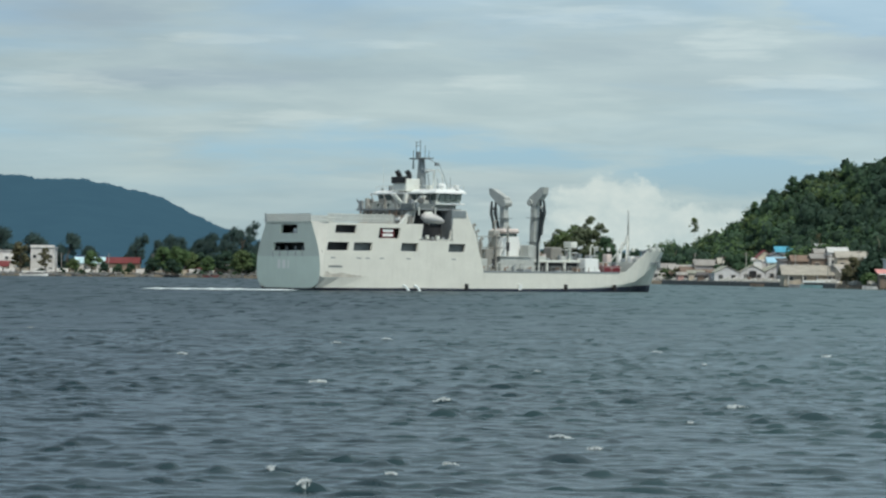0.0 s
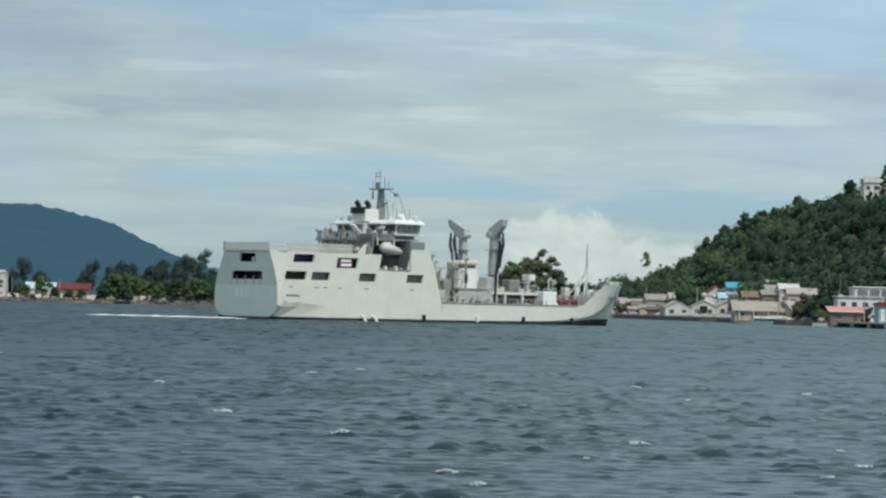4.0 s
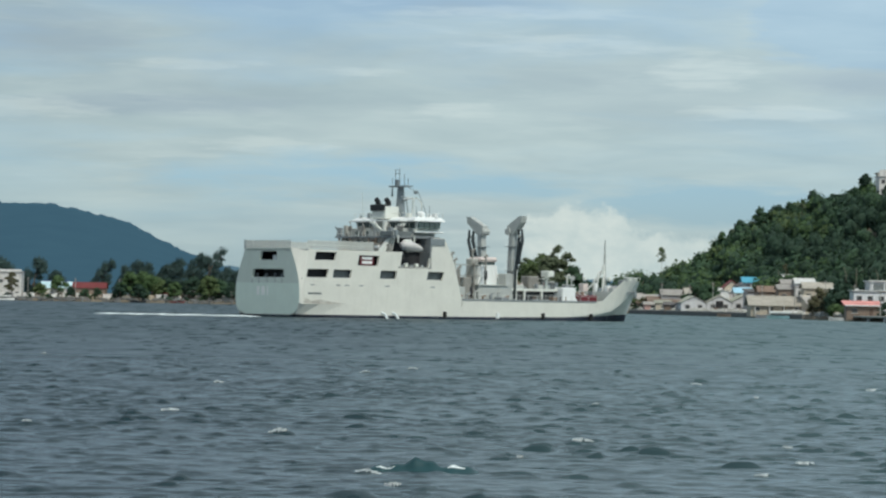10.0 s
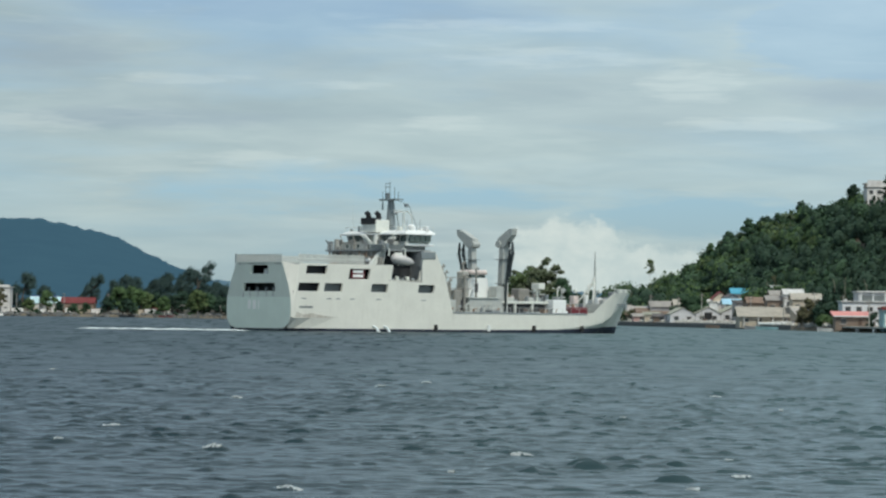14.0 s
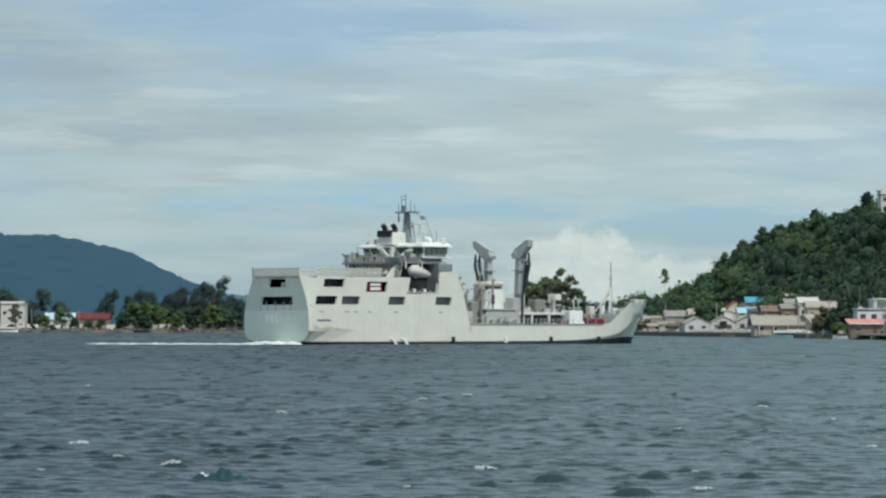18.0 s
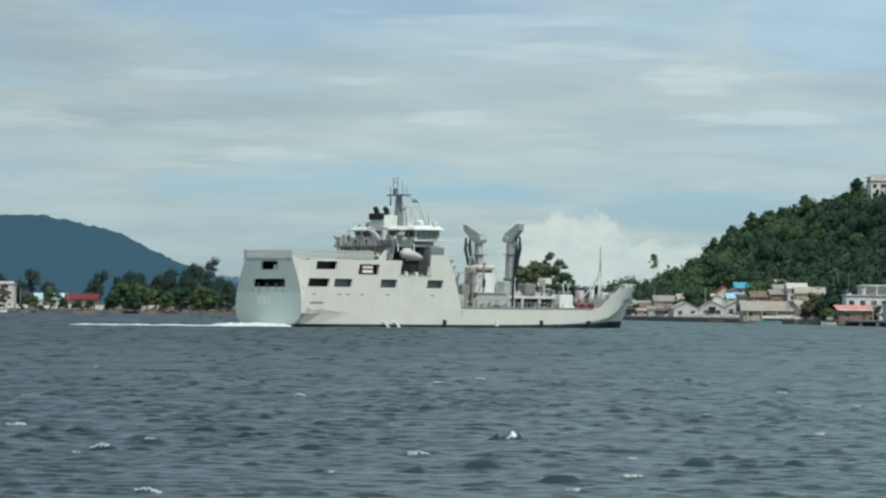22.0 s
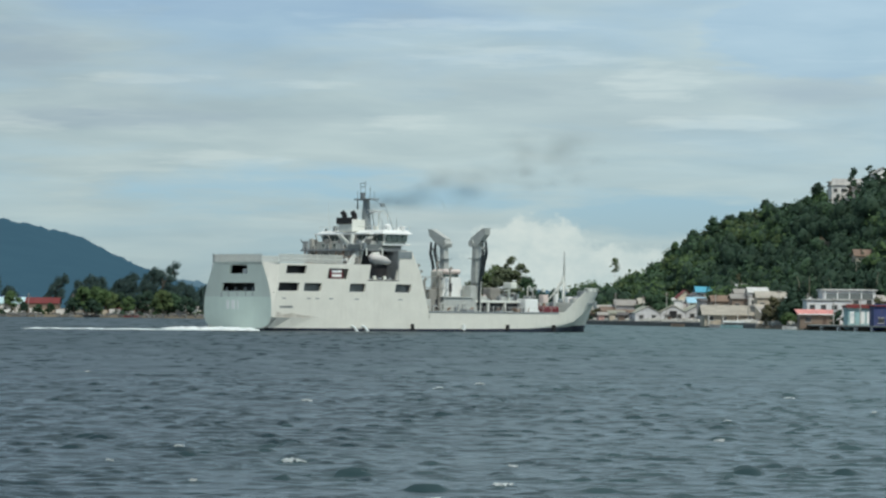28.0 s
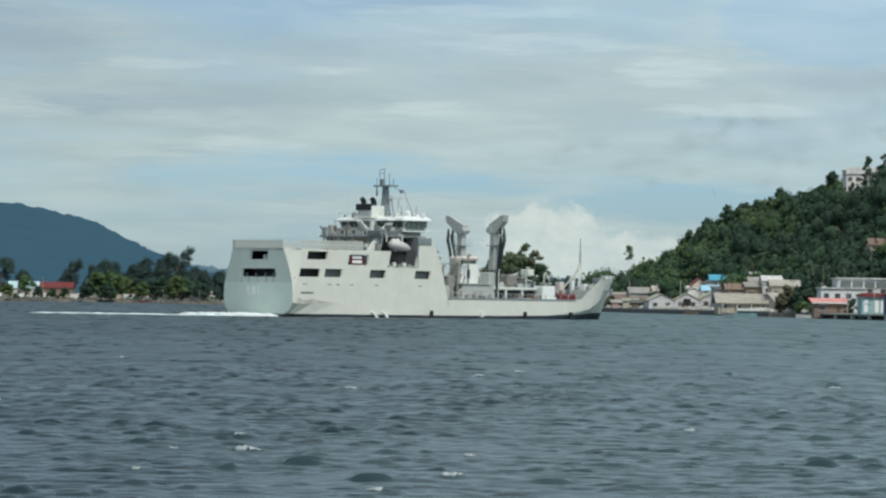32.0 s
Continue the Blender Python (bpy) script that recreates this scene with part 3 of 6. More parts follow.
# front of the after block, its decks
part("block_front", prism([(41.6, 3.3), (41.5, 3.8), (39.2, 11.5), (36.6, 16.1), (36.2, 16.1), (38.8, 11.5), (41.1, 3.3)], "y", -9.98, 9.98), PALE, ship, "sloping pale front of the deckhouse")
part("flight_deck", prism([(0.0, -7.0), (2.0, -9.96), (24.9, -9.96), (24.9, 9.96), (2.0, 9.96), (0.0, 7.0)], "z", 12.95, 13.2), GREY, ship, "grey helicopter deck over the stern")
part("boat_deck", box(24.9, 36.5, -6.6, 6.6, 12.95, 13.2), GREY, ship)

# nets round the flight deck
for y in (-9.7, 9.7):
    part("safety_net", box(2.0, 18.5, y - 0.02, y + 0.02, 13.3, 14.9), NET, ship, "pale netting round the helicopter deck")
    for x in np.arange(2.0, 18.6, 1.65):
        part("net_post", tube([(x, y, 13.2), (x, y, 14.95)], 0.03, 5), PALE, ship)
    for z in (14.1, 14.9):
        part("net_rail", tube([(2.0, y, z), (18.5, y, z)], 0.035, 5), PALE, ship)
part("safety_net", box(0.15, 0.19, -6.8, 8.2, 13.4, 14.9), NET, ship)
for y in np.arange(-6.8, 8.4, 1.5):
    part("net_post", tube([(0.17, y, 13.2), (0.17, y, 14.95)], 0.03, 5), PALE, ship)
part("net_rail", tube([(0.17, -6.8, 14.9), (0.17, 8.2, 14.9)], 0.035, 5), PALE, ship)
part("stern_staff", tube([(0.2, 7.9, 13.2), (0.1, 7.9, 15.1)], [0.18, 0.14], 6), MASTGREY, ship, "dark grey ensign staff at the stern")

# deckhouse between flight deck and bridge
part("hangar_house", box(25.0, 33.0, -6.4, 8.6, 13.2, 16.0, 0.12), BUFF, ship, "buff deckhouse under the bridge")
part("house_roof", box(24.2, 36.4, -9.0, 9.6, 16.0, 16.35, 0.06), GREY, ship, "grey deck edge under the bridge")
for y in (8.4, 6.8, 5.0, 3.2, 1.2, -1.0, -3.2, -5.2):
    part("house_post", box(24.3, 24.6, y - 0.12, y + 0.12, 13.2, 16.0), RUST if y in (8.4, 5.0, -1.0, -3.2) else DUSK, ship)
for y0, y1 in ((5.3, 6.5), (1.5, 2.9), (-2.9, -1.3)):
    part("house_door", box(24.86, 24.98, y0, y1, 13.3, 15.6, 0.04), MIDGREY if y0 > 0 else RUST, ship)
part("upper_house", box(27.0, 36.2, -7.6, 9.0, 16.35, 18.0, 0.12), CRANEGREY, ship, "pale house below the bridge windows")
part("ladder_brace", prism([(22.4, 13.2), (23.6, 13.2), (29.0, 19.0), (27.8, 19.0)], "y", -7.2, -6.2), PALE, ship, "slanting pale ladder casing")
part("ladder_brace", prism([(24.8, 13.2), (25.6, 13.2), (26.4, 19.3), (25.6, 19.3)], "y", -4.6, -4.0), PALE, ship)
for dy in (-0.45, 0.45):
    part("ladder_side", tube([(24.6, -1.6 + dy, 19.3), (28.2, -6.0 + dy, 13.4)], 0.22, 5), PALE, ship, "pale inclined ladder down to the boat deck")
for k in range(12):
    q = (k + 0.5) / 12
    part("ladder_tread", box(24.4 + 3.6 * q, 24.8 + 3.6 * q, -2.05 - 4.4 * q, -1.15 - 4.4 * q, 19.25 - 5.9 * q, 19.35 - 5.9 * q), PALE, ship)
part("bridge", prism([(-8.9, 17.45), (8.9, 17.45), (9.7, 19.4), (-9.7, 19.4)], "x", 29.8, 36.0), PALE, ship, "bridge with full-width wings")
roof = bmesh.new()
ring_1 = [roof.verts.new(p) for p in ((28.7, -10.0, 19.4), (36.8, -10.0, 19.4), (37.2, -8.3, 19.4), (37.2, 8.3, 19.4), (36.8, 10.0, 19.4), (28.7, 10.0, 19.4))]
ring_2 = [roof.verts.new(p) for p in ((28.8, -9.9, 19.7), (36.7, -9.9, 19.7), (37.1, -8.3, 19.7), (37.1, 8.3, 19.7), (36.7, 9.9, 19.7), (28.8, 9.9, 19.7))]
ring_3 = [roof.verts.new(p) for p in ((30.0, -9.2, 20.3), (36.0, -9.2, 20.3), (36.3, -8.3, 20.3), (36.3, 8.3, 20.3), (36.0, 9.2, 20.3), (30.0, 9.2, 20.3))]
roof.faces.new(ring_1[::-1])
roof.faces.new(ring_3)
for lower_ring, upper_ring in ((ring_1, ring_2), (ring_2, ring_3)):
    for i in range(6):
        roof.faces.new((lower_ring[i], lower_ring[(i + 1) % 6], upper_ring[(i + 1) % 6], upper_ring[i]))
part("bridge_roof", roof, WHITE, ship, "bright white roof edge of the bridge")
part("roof_walk", box(27.0, 28.8, -7.5, 8.5, 19.3, 19.6, 0.05), WHITE, ship)
part("wing_floor", box(29.6, 37.0, -9.3, 9.3, 17.15, 17.5, 0.05), WHITE, ship)
for y0, y1 in ((-9.0, -7.3), (-7.1, -5.4), (-5.0, -3.0), (-2.8, -0.8), (3.2, 5.2), (5.4, 7.4), (7.6, 9.0)):
    part("bridge_window", box(29.72, 29.82, y0, y1, 18.0, 19.3, 0.03), GLASS, ship, "dark bridge window")
for k in range(4):
    part("bridge_window", prism([(30.2 + 1.4 * k, 18.05), (31.45 + 1.4 * k, 18.05), (31.45 + 1.4 * k, 19.3), (30.2 + 1.4 * k, 19.3)], "y", -9.72, -9.15), GLASS, ship)
# solid grey block stands in for the shaded recess under the wing
part("wing_recess", box(24.0, 29.6, -8.6, -5.0, 16.4, 17.3, 0.05), MIDGREY, ship)
part("aa_mount", tube([(24.8, 9.0, 16.3), (24.8, 9.0, 17.6), (24.0, 9.2, 18.3)], [0.5, 0.35, 0.12], 7), MASTGREY, ship)
for y in np.arange(-8.8, 9.0, 1.1):
    part("rail_post", tube([(24.4, y, 16.35), (24.4, y, 17.4)], 0.04, 4), PALE, ship)
part("rail", tube([(24.4, -8.8, 17.4), (24.4, 9.4, 17.4)], 0.04, 4), PALE, ship)
part("rail", tube([(24.4, -8.8, 16.9), (24.4, 9.4, 16.9)], 0.03, 4), PALE, ship)

clutter = random.Random(8)
for k in range(20):
    x, y = clutter.uniform(22.6, 26.6), clutter.uniform(-9.0, 9.2)
    z = 13.2 if k % 2 else 16.35
    x = x if z < 14 else clutter.uniform(24.6, 26.8)
    h = clutter.uniform(0.6, 2.2)
    part("after_deck_gear", box(x - 0.35, x + 0.35, y - clutter.uniform(0.3, 0.8), y + clutter.uniform(0.3, 0.8), z, z + h, 0.08), clutter.choice((RUST, DUSK, MASTGREY, BUFF, GREY, DUSK)), ship)
for y in (-8.8, -4.8, -0.8, 3.4, 7.4):
    part("awning_post", tube([(27.0, y, 17.9), (26.2, y, 19.4)], 0.10, 5), BUFF, ship)
    part("canvas_dodger", box(26.0, 26.1, y - 0.9, y + 1.1, 17.4, 18.4, 0.03), DUSK, ship, "brown canvas dodger on the rail")
for x, y in ((28.0, -7.0), (33.6, -8.8), (35.6, -2.4), (31.6, 6.8)):
    part("roof_aerial", tube([(x, y, 20.2), (x, y, 22.6)], [0.09, 0.04], 5), MASTGREY, ship)
part("gantry", tube([(35.4, -4.6, 20.2), (35.2, -4.4, 23.2), (34.6, -3.6, 24.4), (34.2, -2.8, 23.6), (34.2, -2.8, 20.2)], 0.11, 6), PALE, ship, "thin pale aerial gantry")
part("satellite_dome", ball((31.2, -8.6, 20.9), 0.55, seg=10), WHITE, ship)

# funnel with black top and two uptakes
funnel = part("funnel", box(27.8, 31.4, -2.0, 2.2, 19.9, 22.4, 0.12), PALE, ship, "pale funnel with a sooty black top")
part("funnel_cap", box(27.5, 29.2, -1.9, 2.5, 21.5, 22.8, 0.1), BLACK, funnel, "soot-black funnel cap")
for x, y in ((28.5, 1.0), (29.6, -0.8)):
    part("uptake", tube([(x, y, 22.6), (x - 0.2, y, 23.4), (x - 0.7, y, 23.9)], [0.58, 0.55, 0.5], 9), BLACK, funnel, "black exhaust uptake")

# main mast
mast = part("main_mast", tube([(33.4, 0, 19.9), (33.4, 0, 23.5), (33.4, 0, 26.6)], [1.05, 0.85, 0.62], 8), MASTGREY, ship, "dark grey pole mast with yards and aerials")
part("mast_platform", box(32.3, 34.5, -2.6, 2.6, 26.45, 26.75, 0.05), MASTGREY, mast)
part("mast_tower", box(33.0, 33.7, 0.5, 1.5, 26.7, 28.0, 0.1), MASTGREY, mast)
for y, h in ((-2.4, 1.4), (-1.2, 2.4), (0.3, 3.6), (1.6, 3.2), (2.5, 1.6)):
    part("aerial", tube([(33.3, y, 26.7), (33.3, y, 26.7 + h)], 0.07, 5), MASTGREY, mast)
part("aerial_frame", tube([(33.3, 0.1, 29.2), (33.3, 1.8, 29.2)], 0.06, 5), MASTGREY, mast)
part("aerial_frame", tube([(33.3, 0.1, 29.9), (33.3, 1.8, 29.9)], 0.06, 5), MASTGREY, mast)
part("hanging_light", tube([(33.3, 2.5, 26.5), (33.3, 2.5, 24.6)], [0.12, 0.22], 6), MASTGREY, mast)
part("radar_scanner", box(33.4, 33.8, -3.6, -0.4, 23.9, 24.2, 0.08), WHITE, mast, "white bar of the navigation radar")
part("radar_bracket", tube([(32.9, -0.5, 23.3), (33.5, -2.0, 23.9)], 0.15, 6), MASTGREY, mast)
part("yard_light", box(33.2, 34.0, -4.9, -4.2, 25.0, 25.7, 0.1), MASTGREY, mast)
part("signal_stay", tube([(33.0, -2.4, 26.5), (34.5, -4.4, 25.2), (35.8, -5.8, 20.0)], 0.07, 5), MASTGREY, mast)
part("signal_stay", tube([(33.0, -0.6, 24.5), (34.6, -2.6, 24.3), (34.6, -3.2, 20.0)], 0.09, 5), PALE, mast)
part("lattice_leg", tube([(34.4, -1.6, 20.0), (33.6, -1.4, 24.5)], 0.10, 5), MASTGREY, mast)
part("radome", ball((34.6, -5.2, 20.8), 0.75, seg=12), WHITE, ship, "small white radome on the bridge roof")
part("searchlight", tube([(36.0, -8.3, 19.9), (36.0, -8.3, 20.9)], [0.2, 0.35], 6), MASTGREY, ship)
part("searchlight", tube([(30.0, 8.3, 19.9), (30.0, 8.3, 20.7)], [0.2, 0.35], 6), MASTGREY, ship)
part("whip_aerial", tube([(26.5, 3.5, 19.6), (26.3, 3.5, 25.5)], [0.035, 0.015], 4), PALE, ship)

# rigid boat slung in the starboard recess
boat_bm = tube([(25.9, -9.5, 14.6), (26.5, -9.5, 14.6), (28.3, -9.5, 14.4), (30.2, -9.5, 14.0), (31.4, -9.5, 13.8)], [0.6, 0.85, 0.95, 0.75, 0.25], 10)
boat = part("rescue_boat", boat_bm, BOATPAINT, ship, "pale rescue boat hung on its davit", smooth=True)
part("boat_cover", box(26.4, 28.4, -10.0, -9.0, 15.0, 15.7, 0.25), PALE, boat)
part("boat_keel", tube([(26.2, -9.5, 13.9), (28.6, -9.5, 13.6), (30.9, -9.5, 13.5)], [0.35, 0.4, 0.15], 6), GREY, boat)
for x in (25.0, 29.2):
    part("davit", tube([(x, -7.5, 13.2), (x, -8.6, 16.6), (x, -9.5, 16.4), (x, -9.5, 15.0)], 0.16, 6), PALE, ship)

# fenders and discharge
for x in (36.9, 51.0, 63.5, 77.0):
    part("fender", tube([(x, -10.25, 0.3), (x, -10.25, 1.5)], 0.38, 8), RUBBER if x != 51.0 else WHITE, ship, "hanging tyre fender")
discharge = []
for x in (20.6, 23.4):
    discharge.append(part("water_discharge", tube([(x, -10.0, 1.1), (x + 0.4, -10.5, 0.9), (x + 0.9, -10.9, -0.1)], [0.16, 0.24, 0.32], 6), FOAM, ship, "white cooling-water discharge"))

# clutter on the bridge roof and along the boat deck
for k, (x, y, h) in enumerate(((30.2, -6.5, 0.9), (31.0, -3.4, 1.3), (35.0, -7.4, 0.7), (35.6, 4.0, 0.8), (30.0, 5.4, 1.1), (34.8, -9.2, 1.0))):
    part("roof_locker", box(x - 0.4, x + 0.4, y - 0.5, y + 0.5, 20.1, 20.1 + h, 0.08), (PALE, MASTGREY, WHITE)[k % 3], ship)
for y in np.arange(-9.6, 9.7, 1.6):
    part("roof_rail_post", tube([(29.4, y, 20.1), (29.4, y, 21.0)], 0.04, 4), PALE, ship)
part("roof_rail", tube([(36.6, -9.6, 21.0), (29.4, -9.6, 21.0), (29.4, 9.6, 21.0)], 0.04, 4), PALE, ship)
for x in np.arange(30.8, 36.8, 1.4):
    part("roof_rail_post", tube([(x, -9.6, 20.1), (x, -9.6, 21.0)], 0.04, 4), PALE, ship)
for y in (-8.4, -5.6, 4.4, 7.2):
    part("wing_strut", tube([(29.7, y, 16.4), (29.5, y * 1.08, 17.8)], 0.14, 5), CRANEGREY, ship)
for y in (-7.8, -4.6, -1.6, 2.4, 5.8):
    part("house_window", box(26.88, 26.98, y - 0.5, y + 0.5, 16.8, 17.5, 0.03), GLASS, ship)
for y, z in ((7.6, 14.2), (3.9, 14.2), (0.2, 14.2), (-4.4, 14.2)):
    part("life_raft", tube([(24.0, y - 0.6, z), (24.0, y + 0.6, z)], 0.38, 9), WHITE, ship, "white life-raft canister")
for y in (6.0, -2.1):
    part("rusty_winch", box(23.0, 24.2, y - 0.6, y + 0.6, 13.2, 14.3, 0.15), RUST, ship, "rusty deck winch")

# refuelling masts: a kingpost to each side, with the arm folded outboard, hoses and stays
for side in (-1, 1):
    y, out = (5.0, 1.0) if side > 0 else (-4.4, 0.80)
    post = part("kingpost", tube([(60.0, y, 3.3), (60.0, y, 12.0), (60.0, y + 0.2 * side, 18.4)], [1.15, 1.0, 0.85], 4), CRANEGREY, ship, "grey replenishment kingpost with a folded arm")
    part("arm", prism([(y - 1.0 * side, 17.8), (y + 0.9 * side, 17.5), (y + 4.0 * out * side, 20.0), (y + 4.3 * out * side, 21.3), (y + 3.2 * out * side, 21.3), (y - 1.0 * side, 19.3)], "x", 59.3, 60.7), CRANEGREY, post, "bent grey arm")
    part("knuckle", tube([(59.0, y - 0.6 * side, 18.2), (61.0, y - 0.6 * side, 18.2)], 0.75, 8), CRANEGREY, post)
    part("ladder_rail", tube([(59.0, y, 4), (59.0, y, 17)], 0.08, 4), GREY, post)
    for k, (dy, z0) in enumerate(((2.5 * out, 12.6 if side > 0 else 4.4), (3.8 * out, 12.4 if side > 0 else 11.5))):
        part("hose", tube([(59.8, y + dy * side, 18.6), (59.8, y + (dy + 0.2) * side, 16.2), (59.8, y + (dy - 0.5) * side, (16 + z0) / 2), (59.8, y + (dy - 0.8) * side, z0)], [0.20, 0.34, 0.32, 0.30], 7), HOSE, post, "black hanging fuel hose")
    part("hose_saddle", box(59.5, 60.1, y + 3.0 * out * side - 0.4, y + 3.0 * out * side + 0.4, 16.8, 17.5, 0.15), CRANEGREY, post)
    for z in (10.0, 15.0):
        part("post_platform", box(58.8, 61.2, y - 1.15, y + 1.15, z, z + 0.12, 0.03), MASTGREY, post)
    part("stay", tube([(59.8, y + 1.6 * side, 4.0), (59.8, y + 1.9 * side, 17.2)], 0.10, 5), PALE, post)
    part("winch_house", box(57.2, 59.0, y - 1.3, y + 1.3, 3.3, 9.5, 0.15), CRANEGREY, ship)

# control cab and houses on the cargo deck
cab = part("control_cab", prism([(52.2, 7.0), (58.3, 7.0), (57.3, 11.2), (53.2, 11.2)], "y", -2.6, 1.2), WHITE, ship, "pale sloping control cab")
part("cab_window_band", box(53.3, 57.2, -2.2, 1.1, 11.2, 11.8, 0.08), GLASS, cab)
part("cab_roof", box(52.8, 57.7, -2.6, 1.3, 11.8, 12.8, 0.35), PINKISH, cab, "faded pinkish cab roof")
part("deck_house", box(49.5, 57.5, -6.0, 4.0, 3.3, 7.0, 0.1), CRANEGREY, ship, "pale house on the cargo deck")
part("pump_tower", box(44.2, 48.4, -1.8, 2.2, 3.3, 10.2, 0.2), DUSK, ship, "weathered pump tower forward of the deckhouse")
part("stack_house", box(46.4, 48.6, -5.0, -2.4, 3.3, 8.6, 0.2), DUSK, ship, "buff pump house on the cargo deck")
part("stack_house", box(48.9, 50.6, -4.6, -2.6, 7.0, 12.4, 0.2), BUFF, ship)
for x, y, z in ((43.4, -4.6, 13.4), (45.2, -4.8, 10.6), (46.0, -2.6, 12.2), (48.9, -5.2, 11.6), (50.2, -3.2, 14.2), (52.9, -4.2, 13.0)):
    standpipe = part("standpipe", tube([(x, y, 3.3), (x, y, z)], [0.30, 0.22], 6), DUSK if x != 46.0 else CRANEGREY, ship, "weathered standpipe with a bent head")
    part("head", tube([(x - 0.3, y, z - 0.3), (x + 0.3, y, z + 0.2), (x + 0.6, y, z - 0.1)], 0.2, 6), DUSK, standpipe)
for z in (6.4, 8.8, 11.0):
    part("lattice_walk", box(42.8, 51.0, -4.9, -4.5, z, z + 0.16, 0.03), DUSK, ship)
for k in range(7):
    part("lattice_brace", tube([(43.2 + 1.2 * k, -4.7, 6.4 + 2.3 * (k % 2)), (44.4 + 1.2 * k, -4.7, 8.7 + 2.3 * (k % 2))], 0.09, 4), MASTGREY, ship)
# dark block fills the gap under the catwalk in place of its shade
part("pump_housing", box(57.6, 71.4, -5.0, -1.0, 3.3, 5.9, 0.1), DARK, ship, "dark block standing in for the shade under the catwalk")
part("grey_locker", box(43.0, 46.0, -6.0, -2.0, 3.3, 6.6, 0.15), CRANEGREY, ship)
part("grey_locker", box(45.0, 47.4, 1.0, 4.0, 3.3, 12.4, 0.25), CRANEGREY, ship)
part("catwalk", box(57.5, 73.4, -5.6, -3.4, 6.0, 6.5, 0.05), PALE, ship, "pale raised catwalk over the pipes")
for x in (58.4, 62.6, 67.4, 72.8):
    part("catwalk_leg", box(x - 0.22, x + 0.22, -5.6, -5.1, 3.3, 6.0, 0.03), PALE, ship)
for x0, x1 in ((62.0, 64.5), (68.5, 72.0)):
    part("catwalk_locker", box(x0, x1, -3.2, -1.6, 6.02, 7.3, 0.1), CRANEGREY, ship)
for k, y in enumerate((-3.4, -2.7, -1.6, 0.4, 1.3, 2.6)):
    part("cargo_pipe", tube([(52, y, 4.0 + 0.2 * (k % 2)), (82, y, 4.0 + 0.2 * (k % 2))], 0.28, 7), (GREY, RUST, RED)[k % 3], ship, "cargo pipe along the deck")
for x, y, h, w in ((66, -8.0, 1.0, 1.4), (69, -7.4, 1.5, 1.0), (72.5, -8.0, 0.8, 1.8), (75, 4, 2.6, 1.6), (70, 5, 2.2, 2.0), (63.5, -7.8, 1.1, 1.2), (82, 2, 2.2, 1.4), (54, -8, 1.3, 2.2), (47, -8.2, 0.9, 2.0)):
    part("deck_fitting", box(x - w / 2, x + w / 2, y - w / 2, y + w / 2, 3.3, 3.3 + h, 0.1), random.choice((PALE, GREY, RUST, CRANEGREY)), ship)
part("white_box", box(71.6, 75.4, -7.2, -4.6, 3.3, 6.9, 0.12), WHITE, ship, "white stores box on the cargo deck")
part("red_manifold", box(77.0, 81.8, -7.0, -2.4, 3.6, 5.4, 0.15), RED, ship, "dark red valve manifold")
part("midship_davit", tube([(70.5, -3.5, 3.3), (70.5, -3.5, 10.2)], 0.3, 6), PALE, ship)
part("davit_head", box(69.4, 71.2, -5.2, -2.8, 9.0, 10.3, 0.15), PALE, ship)
for x, y, z in ((73.5, 1.0, 8.8), (76.5, 2.5, 8.2), (79, -1, 7.6)):
    part("vent_mast", tube([(x, y, 3.3), (x, y, z)], 0.22, 6), CRANEGREY, ship)
    part("vent_platform", box(x - 1.0, x + 1.0, y - 1.0, y + 1.0, z - 0.3, z, 0.05), CRANEGREY, ship)
# details on the deck houses
for x, z0, z1 in ((48.0, 4.6, 6.6), (49.4, 4.6, 6.6), (52.2, 8.2, 10.0)):
    part("vent_louvre", box(x, x + 0.9, -5.08 if x < 51 else -4.58, -4.98 if x < 51 else -4.48, z0, z1, 0.03), DARK, ship)
part("house_ledge", box(49.3, 57.7, -6.3, 4.2, 6.95, 7.15, 0.03), CRANEGREY, ship)
for k in range(7):
    part("deck_pipe", tube([(44 + 2.1 * k, -6.4, 3.3), (44 + 2.1 * k, -6.4, 4.6 + 0.5 * (k % 3)), (44.8 + 2.1 * k, -6.4, 4.9 + 0.5 * (k % 3))], 0.2, 6), (RUST, GREY, CRANEGREY)[k % 3], ship)
for k in range(8):
    part("hose_rack", tube([(62 + 1.5 * k, -7.2, 3.3), (62 + 1.5 * k, -7.2, 4.9), (62.9 + 1.5 * k, -7.0, 4.9), (62.9 + 1.5 * k, -7.0, 3.3)], 0.11, 5), (DARK, RUST, DUSK)[k % 3], ship)
for x in (42.6, 44.2, 45.8):
    part("tower_frame", tube([(x, 1.5, 3.3), (x, 1.5, 15.0 - 1.6 * (x - 42.6))], 0.16, 5), CRANEGREY, ship)
    part("tower_brace", tube([(x, 1.5, 6.0), (x + 1.6, 1.5, 10.0)], 0.10, 5), CRANEGREY, ship)
foremast = part("foremast", tube([(90.4, 0, 6.2), (90.4, 0, 13.0), (90.4, 0, 17.2)], [0.34, 0.22, 0.11], 7), CRANEGREY, ship, "slim grey foremast on the forecastle")
part("foremast_leg", tube([(88.6, -1.2, 6.2), (90.2, -0.1, 12.0)], 0.14, 5), PALE, foremast)
part("foremast_leg", tube([(88.6, 1.2, 6.2), (90.2, 0.1, 12.0)], 0.14, 5), PALE, foremast)
part("masthead_light", box(90.2, 90.6, -0.2, 0.2, 13.4, 13.9, 0.05), CRANEGREY, foremast)
